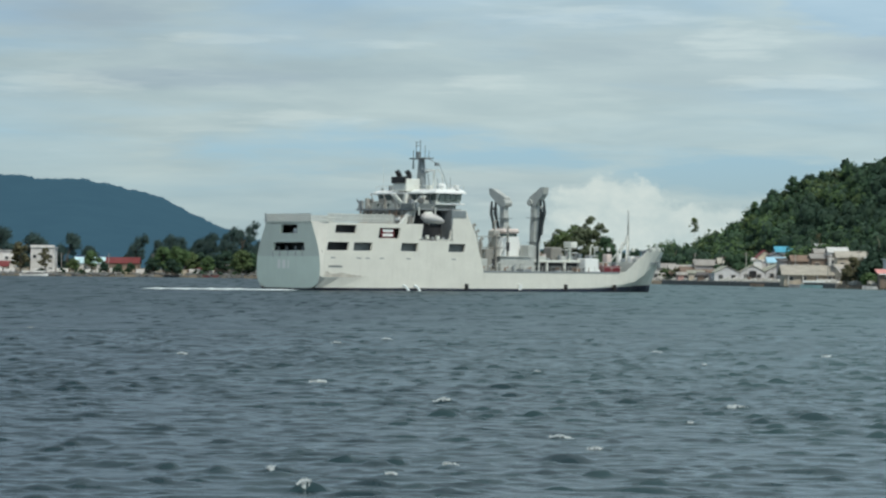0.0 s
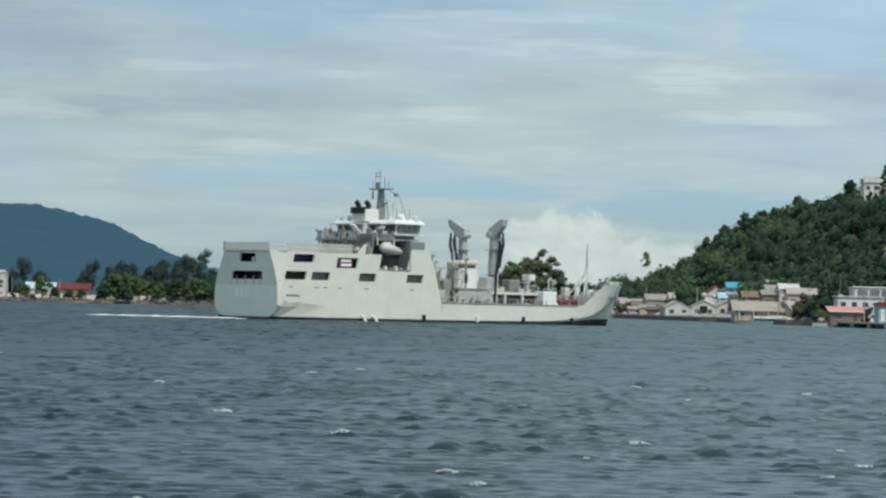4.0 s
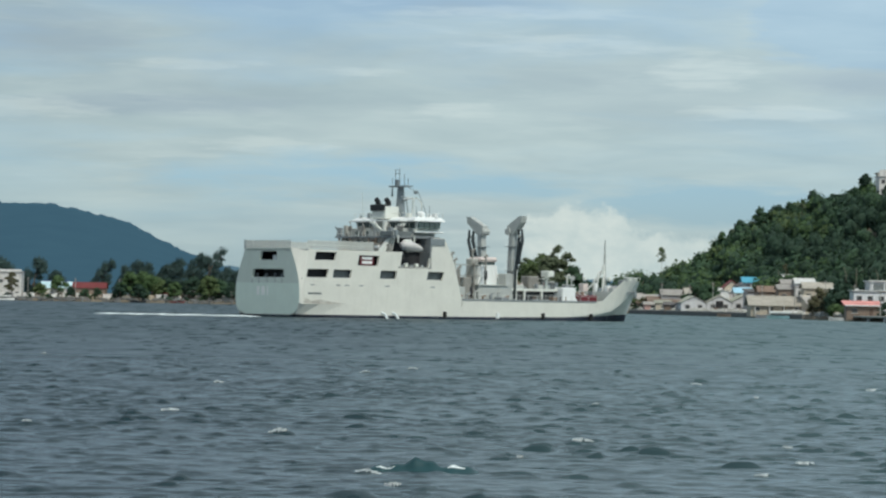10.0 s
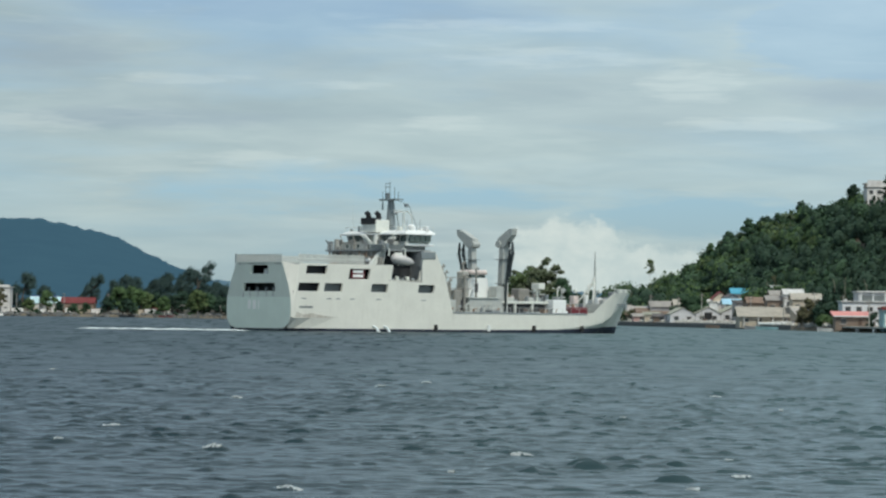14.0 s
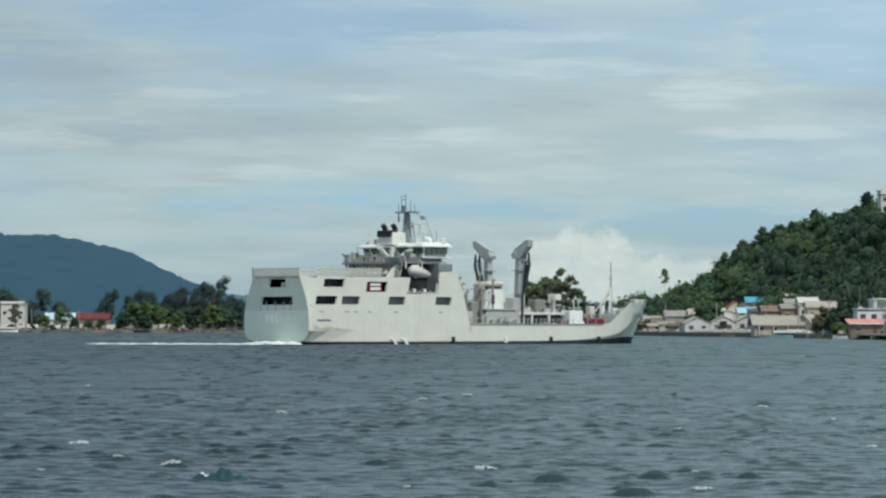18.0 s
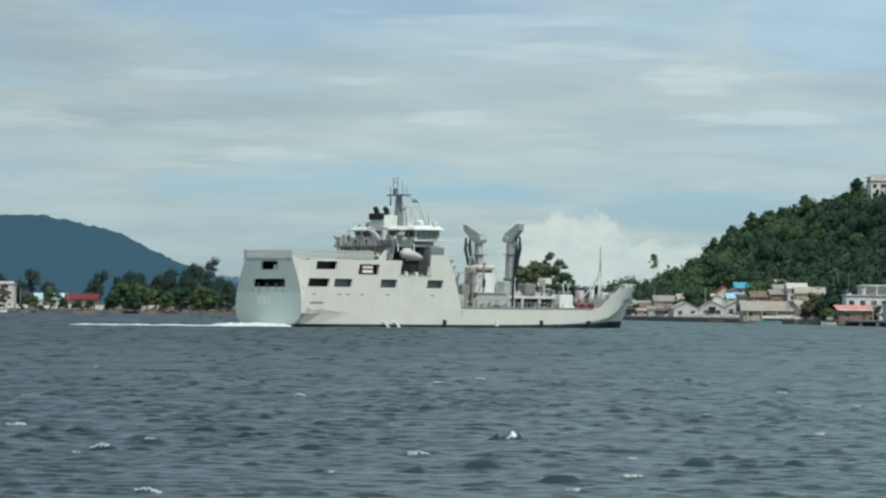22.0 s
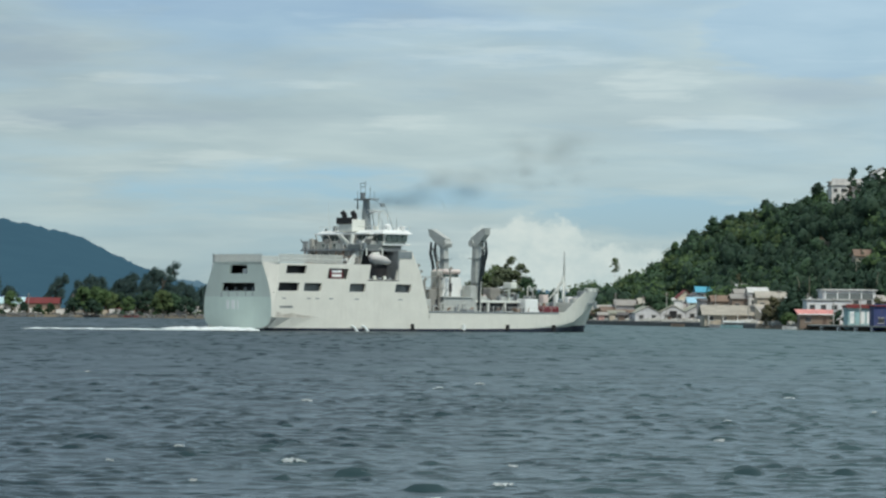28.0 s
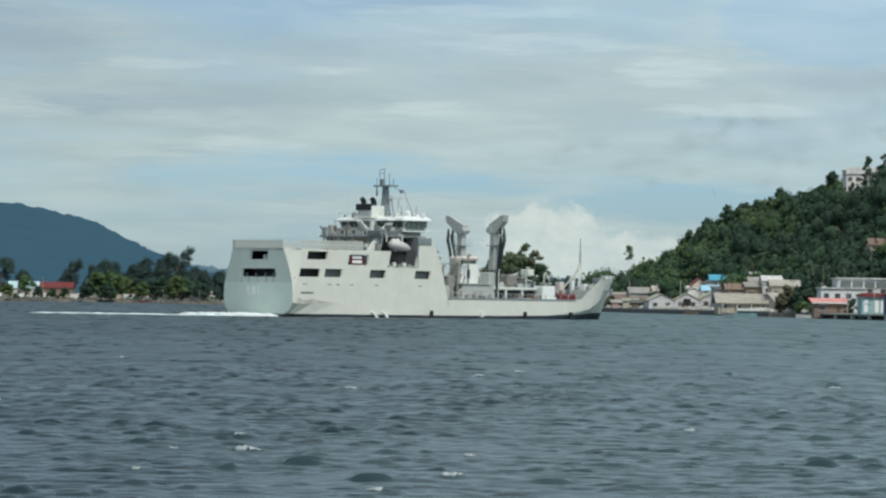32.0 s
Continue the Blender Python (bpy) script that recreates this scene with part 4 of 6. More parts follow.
# made-up box: a dark mass for the shadow behind the deck gear
part("cargo_manifold", box(60.8, 81.0, 0.5, 4.5, 3.3, 6.4, 0.2), DUSK, ship, "brown-grey mass added for the shadow among the deck gear")
part("brown_locker", box(69.6, 72.6, 1.0, 3.6, 6.4, 9.2, 0.2), DUSK, ship)
deck_rng = random.Random(77)
for k in range(34):
    x, y = deck_rng.uniform(61.5, 78.0), deck_rng.uniform(-2.8, 4.0)
    z = 6.4 if y > 0.8 else 6.0 if y < -1.2 and x < 73 else 3.3
    h = deck_rng.uniform(0.5, 1.9) + (2.4 if z < 4 else 0)
    w = deck_rng.uniform(0.4, 1.3)
    part("deck_gear", box(x - w / 2, x + w / 2, y - w / 2, y + w / 2, z, z + h, 0.1), deck_rng.choice((DUSK, PINKISH, RUST, DUSK, MASTGREY, PALE, GREY)), ship)
for k in range(26):
    x, y = deck_rng.uniform(75.5, 88.0), deck_rng.uniform(-6.5, 3.0)
    z = 3.3 if x < 84.5 else 6.2
    w, h = deck_rng.uniform(0.5, 1.5), deck_rng.uniform(1.2, 3.6) if x < 84.5 else deck_rng.uniform(0.8, 2.2)
    part("deck_fitting", box(x - w / 2, x + w / 2, y - w / 2, y + w / 2, z, z + h, 0.1), deck_rng.choice((PALE, PINKISH, RUST, CRANEGREY, MASTGREY, WHITE)), ship)
for x, y, z in ((78.0, -3.0, 9.4), (81.0, 1.5, 9.8), (83.5, -4.0, 9.0), (86.5, -2.0, 10.4)):
    part("goose_neck", tube([(x, y, 3.3 if x < 84 else 6.2), (x, y, z - 0.5), (x + 0.5, y, z), (x + 1.0, y, z - 0.6)], 0.15, 6), deck_rng.choice((PALE, CRANEGREY)), ship, "bent vent pipe")
for side in (-1, 1):
    part("derrick_leg", tube([(87.4, side * 2.4, 6.2), (90.2, side * 0.2, 10.6)], 0.16, 5), PALE, ship)
    for k in range(4):
        part("fairlead", box(88.6 + 2.2 * k, 89.3 + 2.2 * k, side * (8.3 - 1.45 * k) - 0.35, side * (8.3 - 1.45 * k) + 0.35, 8.5, 9.3, 0.12), PALE if k % 2 else CRANEGREY, ship)
part("anchor", box(92.6, 93.4, -6.9, -6.2, 5.0, 6.6, 0.2), MASTGREY, ship, "stowed anchor at the bow")
part("windlass", box(91.5, 93.5, -2.0, 2.0, 6.2, 7.6, 0.3), GREY, ship)
part("bow_locker", box(95.2, 97.0, -1.2, 1.0, 6.2, 8.9, 0.2), GREY, ship)
for k in range(9):
    part("bow_rail_post", tube([(87.5 + 1.3 * k, -(8.8 - 0.72 * k), 8.6), (87.5 + 1.3 * k, -(8.8 - 0.72 * k), 9.3)], 0.05, 4), PALE, ship)
part("bow_rail", tube([(87.5 + 1.3 * k, -(8.8 - 0.72 * k), 9.3) for k in range(9)], 0.05, 4), PALE, ship)
for x in np.arange(43, 81, 2.4):
    part("deck_rail_post", tube([(x, -9.8, 4.1), (x, -9.8, 5.1)], 0.04, 4), PALE, ship)
part("deck_rail", tube([(43, -9.8, 5.1), (80, -9.7, 5.1)], 0.035, 4), PALE, ship)


# ---- land: a low shore that comes nearer towards the wooded hill; a = bearing (x / y), d = distance ----
SHORE = ([-0.6, -0.05, 0.03, 0.07, 0.092, 0.146, 0.2, 0.32, 0.6], [1385, 1385, 1290, 1150, 1060, 862, 740, 600, 480])
CREST = ([-0.6, 0.02, 0.06, 0.0755, 0.086, 0.095, 0.103, 0.113, 0.121, 0.131, 0.1485, 0.162, 0.2, 0.3, 0.6],
         [0, 0, 1.5, 4.0, 8.5, 14.5, 21.5, 27.0, 30.5, 32.5, 35.5, 39.5, 44, 30, 20])


def shore(a):
    return np.interp(a, *SHORE)


def land_height(a, s):
    """Height at bearing a, s metres behind the shoreline."""
    flat = np.interp(s, [-30, -4, 0, 3, 20, 90, 4000], [-3, -1.2, 0.1, 1.1, 1.5, 2.2, 4])
    t = np.clip((s - 75) / 190, 0, 1)
    rise = t * t * (3 - 2 * t) * np.interp(s, [0, 265, 420, 700], [1, 1, 0.85, 0.2])
    return flat + rise * np.interp(a, *CREST)


def spot(a, s, lift=0.0):
    d = float(shore(a)) + s
    return Vector((a * d, d, float(land_height(a, s)) + lift))


GROUND = mat("shore_ground", (0.17, 0.14, 0.10), 0.9, vary=0.3, scale=0.06, bump=0.5, bump_scale=0.8)
A, S = np.meshgrid(np.linspace(-0.55, 0.55, 240), np.array([-30, -4, 0, 3, 8, 20, 40, 75, 100, 130, 160, 190, 220, 250, 275, 320, 400, 520, 700, 1000, 1600, 2400, 3200]), indexing="ij")
Dm = shore(A) + S
lump = np.array([[noise.noise(Vector((a * 90, s * 0.03, 0))) for a, s in zip(ra, rs)] for ra, rs in zip(A, S)])
Zm = land_height(A, S) + np.where(S > 90, lump * 2.5, 0)
na, ns = A.shape
idx = np.arange(na * ns).reshape(na, ns)
ground = link_mesh("ground", np.stack([A * Dm, Dm, Zm], -1).reshape(-1, 3).tolist(),
                   np.stack([idx[:-1, :-1], idx[1:, :-1], idx[1:, 1:], idx[:-1, 1:]], -1).reshape(-1, 4).tolist(), GROUND, smooth=True)
tagged(ground, "low sandy shore rising to a wooded hill", "ground", kind="structure")


# ---- far mountains, pale blue: distance haze is painted in as a glow ----
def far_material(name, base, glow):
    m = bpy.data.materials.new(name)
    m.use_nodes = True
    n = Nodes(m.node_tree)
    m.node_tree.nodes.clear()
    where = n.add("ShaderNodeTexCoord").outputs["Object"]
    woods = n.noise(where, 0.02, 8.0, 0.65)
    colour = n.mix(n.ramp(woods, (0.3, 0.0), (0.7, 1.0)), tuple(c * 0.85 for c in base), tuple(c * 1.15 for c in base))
    # bluish emission stands in for the haze before the slopes
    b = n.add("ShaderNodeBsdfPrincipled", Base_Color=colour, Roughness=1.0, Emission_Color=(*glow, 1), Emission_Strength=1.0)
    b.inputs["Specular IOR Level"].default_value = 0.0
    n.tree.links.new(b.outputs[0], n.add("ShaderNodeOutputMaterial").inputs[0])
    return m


def mountain(name, ridge, d, depth, base, glow, label):
    az = np.linspace(ridge[0][0], ridge[-1][0], 900)
    el = np.interp(az, [r[0] for r in ridge], [r[1] for r in ridge])
    verts, faces = [], []
    levels = 14
    for i, (a, e) in enumerate(zip(az, el)):
        rough = 0.00060 * noise.fractal(Vector((a * 620, 0.3, 0)), 0.8, 2.0, 5) + 0.0006 * noise.noise(Vector((a * 60, 3, 0)))
        top = 4 + e * d
        for j in range(levels):
            q = j / (levels - 1)
            dist = d - depth * (1 - q) ** 1.2
            spur = 1 + 0.10 * noise.noise(Vector((a * 45, q * 2, 5))) * (1 - q)
            verts.append((a * dist, dist, max(-2, top * q ** 0.9 * spur + (rough * d if j == levels - 1 else 0))))
    for i in range(len(az) - 1):
        for j in range(levels - 1):
            p = i * levels + j
            faces.append((p, p + levels, p + levels + 1, p + 1))
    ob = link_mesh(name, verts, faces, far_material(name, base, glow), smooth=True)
    return tagged(ob, label, "mountain", kind="structure")


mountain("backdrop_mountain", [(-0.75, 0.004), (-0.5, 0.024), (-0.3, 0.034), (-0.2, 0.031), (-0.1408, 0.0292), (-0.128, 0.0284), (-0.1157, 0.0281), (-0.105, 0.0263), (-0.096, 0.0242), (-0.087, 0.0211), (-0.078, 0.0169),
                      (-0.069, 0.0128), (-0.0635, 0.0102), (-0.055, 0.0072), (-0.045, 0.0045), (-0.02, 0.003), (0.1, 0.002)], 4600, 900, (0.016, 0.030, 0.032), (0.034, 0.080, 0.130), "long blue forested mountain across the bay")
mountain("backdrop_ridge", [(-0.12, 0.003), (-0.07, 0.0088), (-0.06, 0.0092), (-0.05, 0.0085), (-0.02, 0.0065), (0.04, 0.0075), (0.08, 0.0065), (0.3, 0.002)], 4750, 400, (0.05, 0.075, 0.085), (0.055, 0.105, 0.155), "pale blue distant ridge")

# ---- plants ----
LEAF = [mat("leaves_" + n, c, 0.8, vary=0.20, scale=0.10, island=0.12) for n, c in
        (("dark", (0.023, 0.056, 0.032)), ("mid", (0.042, 0.090, 0.042)), ("light", (0.086, 0.128, 0.043)), ("casuarina", (0.044, 0.082, 0.074)), ("olive", (0.112, 0.104, 0.052)), ("dusty", (0.098, 0.120, 0.062)), ("fresh", (0.070, 0.125, 0.040)))]
# dark cores put the shade between the leaves into the crowns by colour
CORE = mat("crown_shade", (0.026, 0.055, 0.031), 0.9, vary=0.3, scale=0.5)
BARK = mat("bark", (0.13, 0.10, 0.075), 0.9, vary=0.3, scale=1.5, bump=0.4)
FROND = mat("palm_frond", (0.045, 0.065, 0.025), 0.6, vary=0.3, scale=1.0, island=0.3)


def leaf_cloud(rng, centres, radii, per, size, squash=0.75, hollow=0.55, wisp=False):
    """Leaf clumps as small bent quads scattered through lumpy crowns; returns vertices and faces."""
    centres, radii = np.repeat(centres, per, 0), np.repeat(radii, per)
    n = len(centres)
    way = rng.normal(size=(n, 3))
    way[:, 2] = np.abs(way[:, 2]) * 0.9 - 0.25
    way /= np.linalg.norm(way, axis=1, keepdims=True)
    lumps = 0.82 + 0.25 * np.sin(way[:, 0] * 7 + centres[:, 0]) * np.sin(way[:, 2] * 6 + centres[:, 1])
    r = radii * lumps * (hollow + (1 - hollow) * rng.random(n) ** 0.5)
    tall = np.repeat(squash, per) if np.ndim(squash) else np.full(n, squash)
    mid = centres + way * r[:, None] * np.stack([np.ones(n), np.ones(n), tall], 1)
    normal = way + rng.normal(0, 0.38, (n, 3))
    normal /= np.linalg.norm(normal, axis=1, keepdims=True)
    side = np.array([0.5, 0.0, 0.85]) + rng.normal(0, 0.35, (n, 3)) if wisp else np.cross(normal, rng.normal(size=(n, 3)))
    side /= np.linalg.norm(side, axis=1, keepdims=True)
    other = np.cross(normal, side)
    if wisp:
        side, other = side * 2.2, other * 0.45
    s = (size * radii * rng.uniform(0.6, 1.4, n))[:, None]
    quad = np.stack([mid - side * s - other * s * 0.5, mid + side * s * 0.8 - other * s * 0.7 + normal * s * 0.2, mid + side * s + other * s * 0.6, mid - side * s * 0.7 + other * s * 0.8 - normal * s * 0.25], 1)
    return quad.reshape(-1, 3), np.arange(n * 4).reshape(-1, 4)


def mesh_from(name, verts, faces, material):
    me = bpy.data.meshes.new(name)
    me.vertices.add(len(verts))
    me.vertices.foreach_set("co", np.asarray(verts, np.float32).ravel())
    me.loops.add(faces.size)
    me.loops.foreach_set("vertex_index", faces.ravel().astype(np.int32))
    me.polygons.add(len(faces))
    me.polygons.foreach_set("loop_start", np.arange(0, faces.size, faces.shape[1], dtype=np.int32))
    me.polygons.foreach_set("loop_total", np.full(len(faces), faces.shape[1], dtype=np.int32))
    me.update(calc_edges=True)
    me.materials.append(material)
    return me


ICO = bmesh.new()
bmesh.ops.create_icosphere(ICO, subdivisions=1, radius=1)
ICO_V = np.array([v.co for v in ICO.verts])
ICO_F = np.array([[v.index for v in f.verts] for f in ICO.faces])
ICO.free()


def cores(rng, centres, radii, squash):
    v = centres[:, None, :] + ICO_V[None] * (radii[:, None, None] * rng.uniform(0.55, 0.8, (len(radii), len(ICO_V), 1))) * np.stack([np.ones(len(radii)), np.ones(len(radii)), np.broadcast_to(squash, len(radii))], 1)[:, None, :]
    f = ICO_F[None] + (np.arange(len(radii)) * len(ICO_V))[:, None, None]
    return v.reshape(-1, 3), f.reshape(-1, 3)


def forest(name, label, spots, radii, shades, seed, per=90, size=0.13, tall=None):
    """A far wood as one mass; shades: the leaf material of each crown."""
    rng = np.random.default_rng(seed)
    spots, radii, shades = np.array(spots), np.array(radii), np.array(shades)
    tall = np.full(len(radii), 0.8) if tall is None else np.array(tall)
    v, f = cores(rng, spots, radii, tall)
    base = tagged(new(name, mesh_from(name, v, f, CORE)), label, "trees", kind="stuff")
    for k in sorted(set(shades.tolist())):
        pick = shades == k
        v, f = leaf_cloud(rng, spots[pick], radii[pick], per, size, tall[pick])
        ob = new("foliage", mesh_from("foliage", v, f, LEAF[k]))
        ob.parent = base
        tagged(ob, kind="stuff")
    return base


def stand(a, s, rng):
    """Leaf shade of a tree: lighter and darker stands across the slope, darker to the right."""
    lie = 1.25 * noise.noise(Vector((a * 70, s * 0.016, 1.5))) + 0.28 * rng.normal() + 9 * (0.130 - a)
    lie -= 0.9 * math.exp(-((a - 0.133) / 0.017) ** 2) * (s < 185)   # the shade of a hollow at the slope's foot, put into leaf colour
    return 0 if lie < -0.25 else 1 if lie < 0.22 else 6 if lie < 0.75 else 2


rng = np.random.default_rng(5)
hill_spots, hill_radii, hill_shades, hill_tall, trunk_spots = [], [], [], [], []
for _ in range(2300):
    a, s = rng.uniform(0.066, 0.2), rng.uniform(92, 300)
    r = float(np.clip(math.exp(rng.normal(1.08, 0.36)), 1.5, 6.5))
    if land_height(a, s) < 3.0 and rng.random() < 0.4:
        continue
    if 0.0975 < a < 0.1125 and s < 138:
        continue
    if 0.1475 < a < 0.1605 and s > 238:
        continue
    tall = rng.uniform(0.65, 1.0) if r > 4 else rng.uniform(0.8, 1.7)
    lift = r * tall * 0.8 + abs(rng.normal(0, 2.3))
    hill_spots.append(spot(a, s, lift))
    hill_radii.append(r)
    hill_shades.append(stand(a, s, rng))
    hill_tall.append(tall)
    if s < 140 and rng.random() < 0.10:
        trunk_spots.append((a, s, lift))
forest("hill_wood", "dense dark green tropical forest covering the hill", hill_spots, hill_radii, hill_shades, 7, per=165, size=0.088, tall=hill_tall)
# pale bare trunks that show at the foot of the wood
bm = bmesh.new()
for a, s, lift in trunk_spots:
    foot = spot(a, s - 6)
    tube([foot + Vector((0, 0, -0.5)), foot + Vector((0.1, 0, 2 + lift)), foot + Vector((rng.normal(0, 0.4), 0.5, 4 + lift))], [0.20, 0.15, 0.07], 5, bm)
tagged(part("tree_trunks", bm, mat("pale_bark", (0.17, 0.16, 0.12), 0.9, vary=0.25, scale=1.0), None), "slim pale trunks at the edge of the forest", "tree trunks", kind="stuff")
edge_spots, edge_radii, edge_shades = [], [], []
for _ in range(330):
    a, s = rng.uniform(0.0, 0.17), rng.uniform(70, 105)
    r = rng.uniform(1.6, 3.4)
    if 0.0975 < a < 0.1125:
        continue
    edge_spots.append(spot(a, s, r * 0.8 + rng.uniform(0, 2)))
    edge_radii.append(r)
    edge_shades.append(int(rng.choice((0, 1, 6, 2, 4), p=(0.16, 0.28, 0.30, 0.22, 0.04))))
forest("scrub", "light green scrub and gardens behind the houses", edge_spots, edge_radii, edge_shades, 8, per=100, size=0.11)


def tree(a, s, height, width, kind=1, lean=0.0, clumps=20, low=0.2, name="tree", thick=1.0, label="broad-leaved shore tree with a full green crown", per=170, size=0.13, core=0.85, lump=(0.17, 0.30)):
    """A trunk, limbs and a crown of leaf clumps with gaps. lean shifts the top to the right."""
    rng = np.random.default_rng(int(abs(a) * 1e5 + s * 7))
    foot = spot(a, s)
    top = tagged(new(name), label, "tree", "trees on the shore")
    top.location = foot
    bend = [Vector((lean * height * q * q, 0, height * q)) for q in (0, 0.3, 0.6, 0.88)]
    part("trunk", tube([(0, 0, -0.6)] + bend[1:], [thick * 0.035 * height ** 0.9, thick * 0.028 * height ** 0.9, thick * 0.018 * height ** 0.9, 0.05], 7), BARK, top)
    mids, rads = [], []
    for i in range(clumps):
        q = low + (1 - low) * (i + 0.5) / clumps
        spread = width / 2 * math.sin(math.pi * min(1, 0.22 + 0.72 * (q - low) / (1 - low))) * rng.uniform(0.35, 0.95)
        turn = rng.uniform(0, 6.28)
        r = width * rng.uniform(*lump)
        c = Vector((lean * height * q * q + spread * math.cos(turn), spread * math.sin(turn), height * q - r * 0.3))
        mids.append(c)
        rads.append(r)
        start = Vector((lean * height * (q * 0.7) ** 2, 0, height * q * 0.7))
        if i % 2 == 0 and thick > 0.3:
            part("limb", tube([start, (start + c) / 2 + Vector((0, 0, 0.3)), c], [0.010 * height, 0.007 * height, 0.03], 5), BARK, top)
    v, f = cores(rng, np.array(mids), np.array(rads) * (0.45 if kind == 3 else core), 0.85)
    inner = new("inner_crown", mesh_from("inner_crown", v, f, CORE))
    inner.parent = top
    v, f = leaf_cloud(rng, np.array(mids), np.array(rads), per, size, 1.25 if kind == 3 else 0.85, 0.1 if kind == 3 else 0.3, kind == 3)
    crown = new("crown", mesh_from("crown", v, f, LEAF[kind]))
    crown.parent = top
    return top


def palm(a, s, height, lean=0.05, fronds=13, label="tall coconut palm with a ragged crown"):
    rng = np.random.default_rng(int(abs(a) * 1e5 + s * 3))
    top = tagged(new("palm"), label, "palm tree", "palms on the hill")
    top.location = spot(a, s)
    bend = [(lean * height * q * q, 0, height * q - (0.5 if q == 0 else 0)) for q in (0, 0.35, 0.7, 1)]
    part("trunk", tube(bend, [0.20, 0.13, 0.11, 0.10], 6), BARK, top)
    head = Vector(bend[-1])
    for k in range(fronds):
        turn, rise = 6.28 * k / fronds + rng.uniform(-0.2, 0.2), rng.uniform(-0.35, 0.9)
        out = Vector((math.cos(turn), math.sin(turn), 0))
        side = Vector((-out.y, out.x, 0))
        frond = bmesh.new()
        length = rng.uniform(2.4, 3.4)
        line = [head + out * length * q + Vector((0, 0, rise * length * q - 1.15 * length * q * q * (0.6 + 0.3 * rise))) for q in (0, 0.25, 0.5, 0.75, 1)]
        for (p, w0), (n, w1) in zip(zip(line, (0.12, 0.5, 0.55, 0.4)), zip(line[1:], (0.5, 0.55, 0.4, 0.05))):
            for sgn in (-1, 1):
                frond.faces.new([frond.verts.new(v) for v in (p, p + side * sgn * w0 - Vector((0, 0, 0.3 * w0)), n + side * sgn * w1 - Vector((0, 0, 0.3 * w1)), n)])
        part("frond", frond, FROND, top)
    return top


CASUARINA = dict(kind=3, name="casuarina_tree", per=190, size=0.115, low=0.08)
LC = "feathery dark green casuarina tree on the shore"
for a, s, h, w, lean in ((-0.1405, 30, 19, 9, 0.02), (-0.1194, 40, 17, 8.5, 0.08), (-0.0985, 34, 17, 7, 0.18), (-0.0745, 40, 17.5, 9, 0.05), (-0.0700, 34, 20, 8, 0.16), (-0.0655, 30, 22.5, 8, 0.22),
                         (-0.0680, 46, 19, 9, 0.12), (-0.0780, 46, 15, 8, 0.05), (-0.0840, 40, 15.5, 8, 0.03), (-0.0870, 52, 16, 7, 0.0), (-0.0600, 55, 14, 8, 0.1), (-0.0560, 40, 12, 8, 0.0), (-0.0920, 60, 14, 7, 0.1),
                         (-0.1120, 60, 11, 7, 0.0), (-0.1300, 46, 16, 12, 0.0), (-0.155, 40, 16, 9, 0.05), (-0.165, 36, 18, 8, 0.1), (-0.0500, 50, 12, 9, 0.0)):
    tree(a, s, h, w * 1.35, lean=lean * 1.5 + 0.03, clumps=24, label=LC, **CASUARINA)
for a, s, h, w, k in ((-0.0885, 9, 11.5, 9, 2), (-0.0845, 12, 12.0, 10, 2), (-0.0800, 14, 9.5, 8, 2), (-0.0918, 6, 7.5, 6, 0), (-0.0860, 5, 6.5, 7, 0), (-0.0745, 8, 8.0, 6, 2), (-0.0640, 7, 11.0, 9, 2), (-0.0605, 9, 9.5, 8, 1),
                      (-0.1115, 24, 9.5, 7, 2), (-0.1172, 12, 6.0, 6, 2), (-0.1262, 10, 11, 5, 4), (-0.1340, 10, 13.5, 7.5, 4), (-0.1030, 6, 4.5, 4, 1), (-0.0990, 5, 5.0, 4, 1), (-0.1075, 6, 5.5, 4, 0), (-0.0560, 8, 8, 8, 0),
                      (-0.0690, 18, 10, 9, 0), (-0.0770, 24, 9, 8, 0)):
    tree(a, s, h, w * 1.25, 6 if k == 2 and int(a * -1e4) % 2 else k, low=0.28, clumps=32, per=110, size=0.15, core=0.6, lump=(0.11, 0.23))
# trees behind the tanker's bow: the tall clump, then the low growth round it
TALL = ((0.0435, 30, 25, 6.5, 1, 0.16), (0.0395, 34, 21.5, 8, 2, 0.1), (0.0362, 30, 20, 7, 1, 0.05), (0.0484, 36, 21.5, 7, 2, 0.1), (0.0510, 40, 16, 9, 1, 0.0), (0.0420, 24, 20, 9, 1, 0.05), (0.0384, 22, 19, 9, 2, 0.0), (0.0458, 22, 20, 9, 1, 0.0), (0.0350, 26, 15, 9, 1, 0.0))
LOW = ((0.0560, 40, 10, 8, 0, 0.0), (0.0610, 44, 11, 8, 0, 0.0), (0.0660, 46, 9.5, 8, 1, 0.0), (0.0330, 40, 10, 9, 1, 0.0), (0.0280, 44, 9, 9, 0, 0.0), (0.0700, 40, 9, 8, 0, 0.0), (0.0200, 40, 9, 9, 1, 0.0), (0.0100, 40, 9, 10, 0, 0.0), (0.0495, 24, 9, 8, 1, 0.0), (0.0530, 20, 7, 8, 0, 0.0), (0.0580, 18, 6.5, 8, 1, 0.0), (0.0630, 18, 6, 8, 0, 0.0), (0.0350, 20, 9, 8, 0, 0.0))
for a, s, h, w, k, lean in TALL + LOW:
    tree(a, s, h, w * 1.55, (5, 1, 5, 2)[int(a * 1e4) % 4] if k and h > 14 else k, lean, clumps=32, low=0.12, per=120, size=0.14, core=0.6, thick=0.3, lump=(0.12, 0.24), label="dusty green shore tree with an open crown")
tree(0.1368, 22, 9.5, 11, 0, label="dark green spreading tree among the houses")
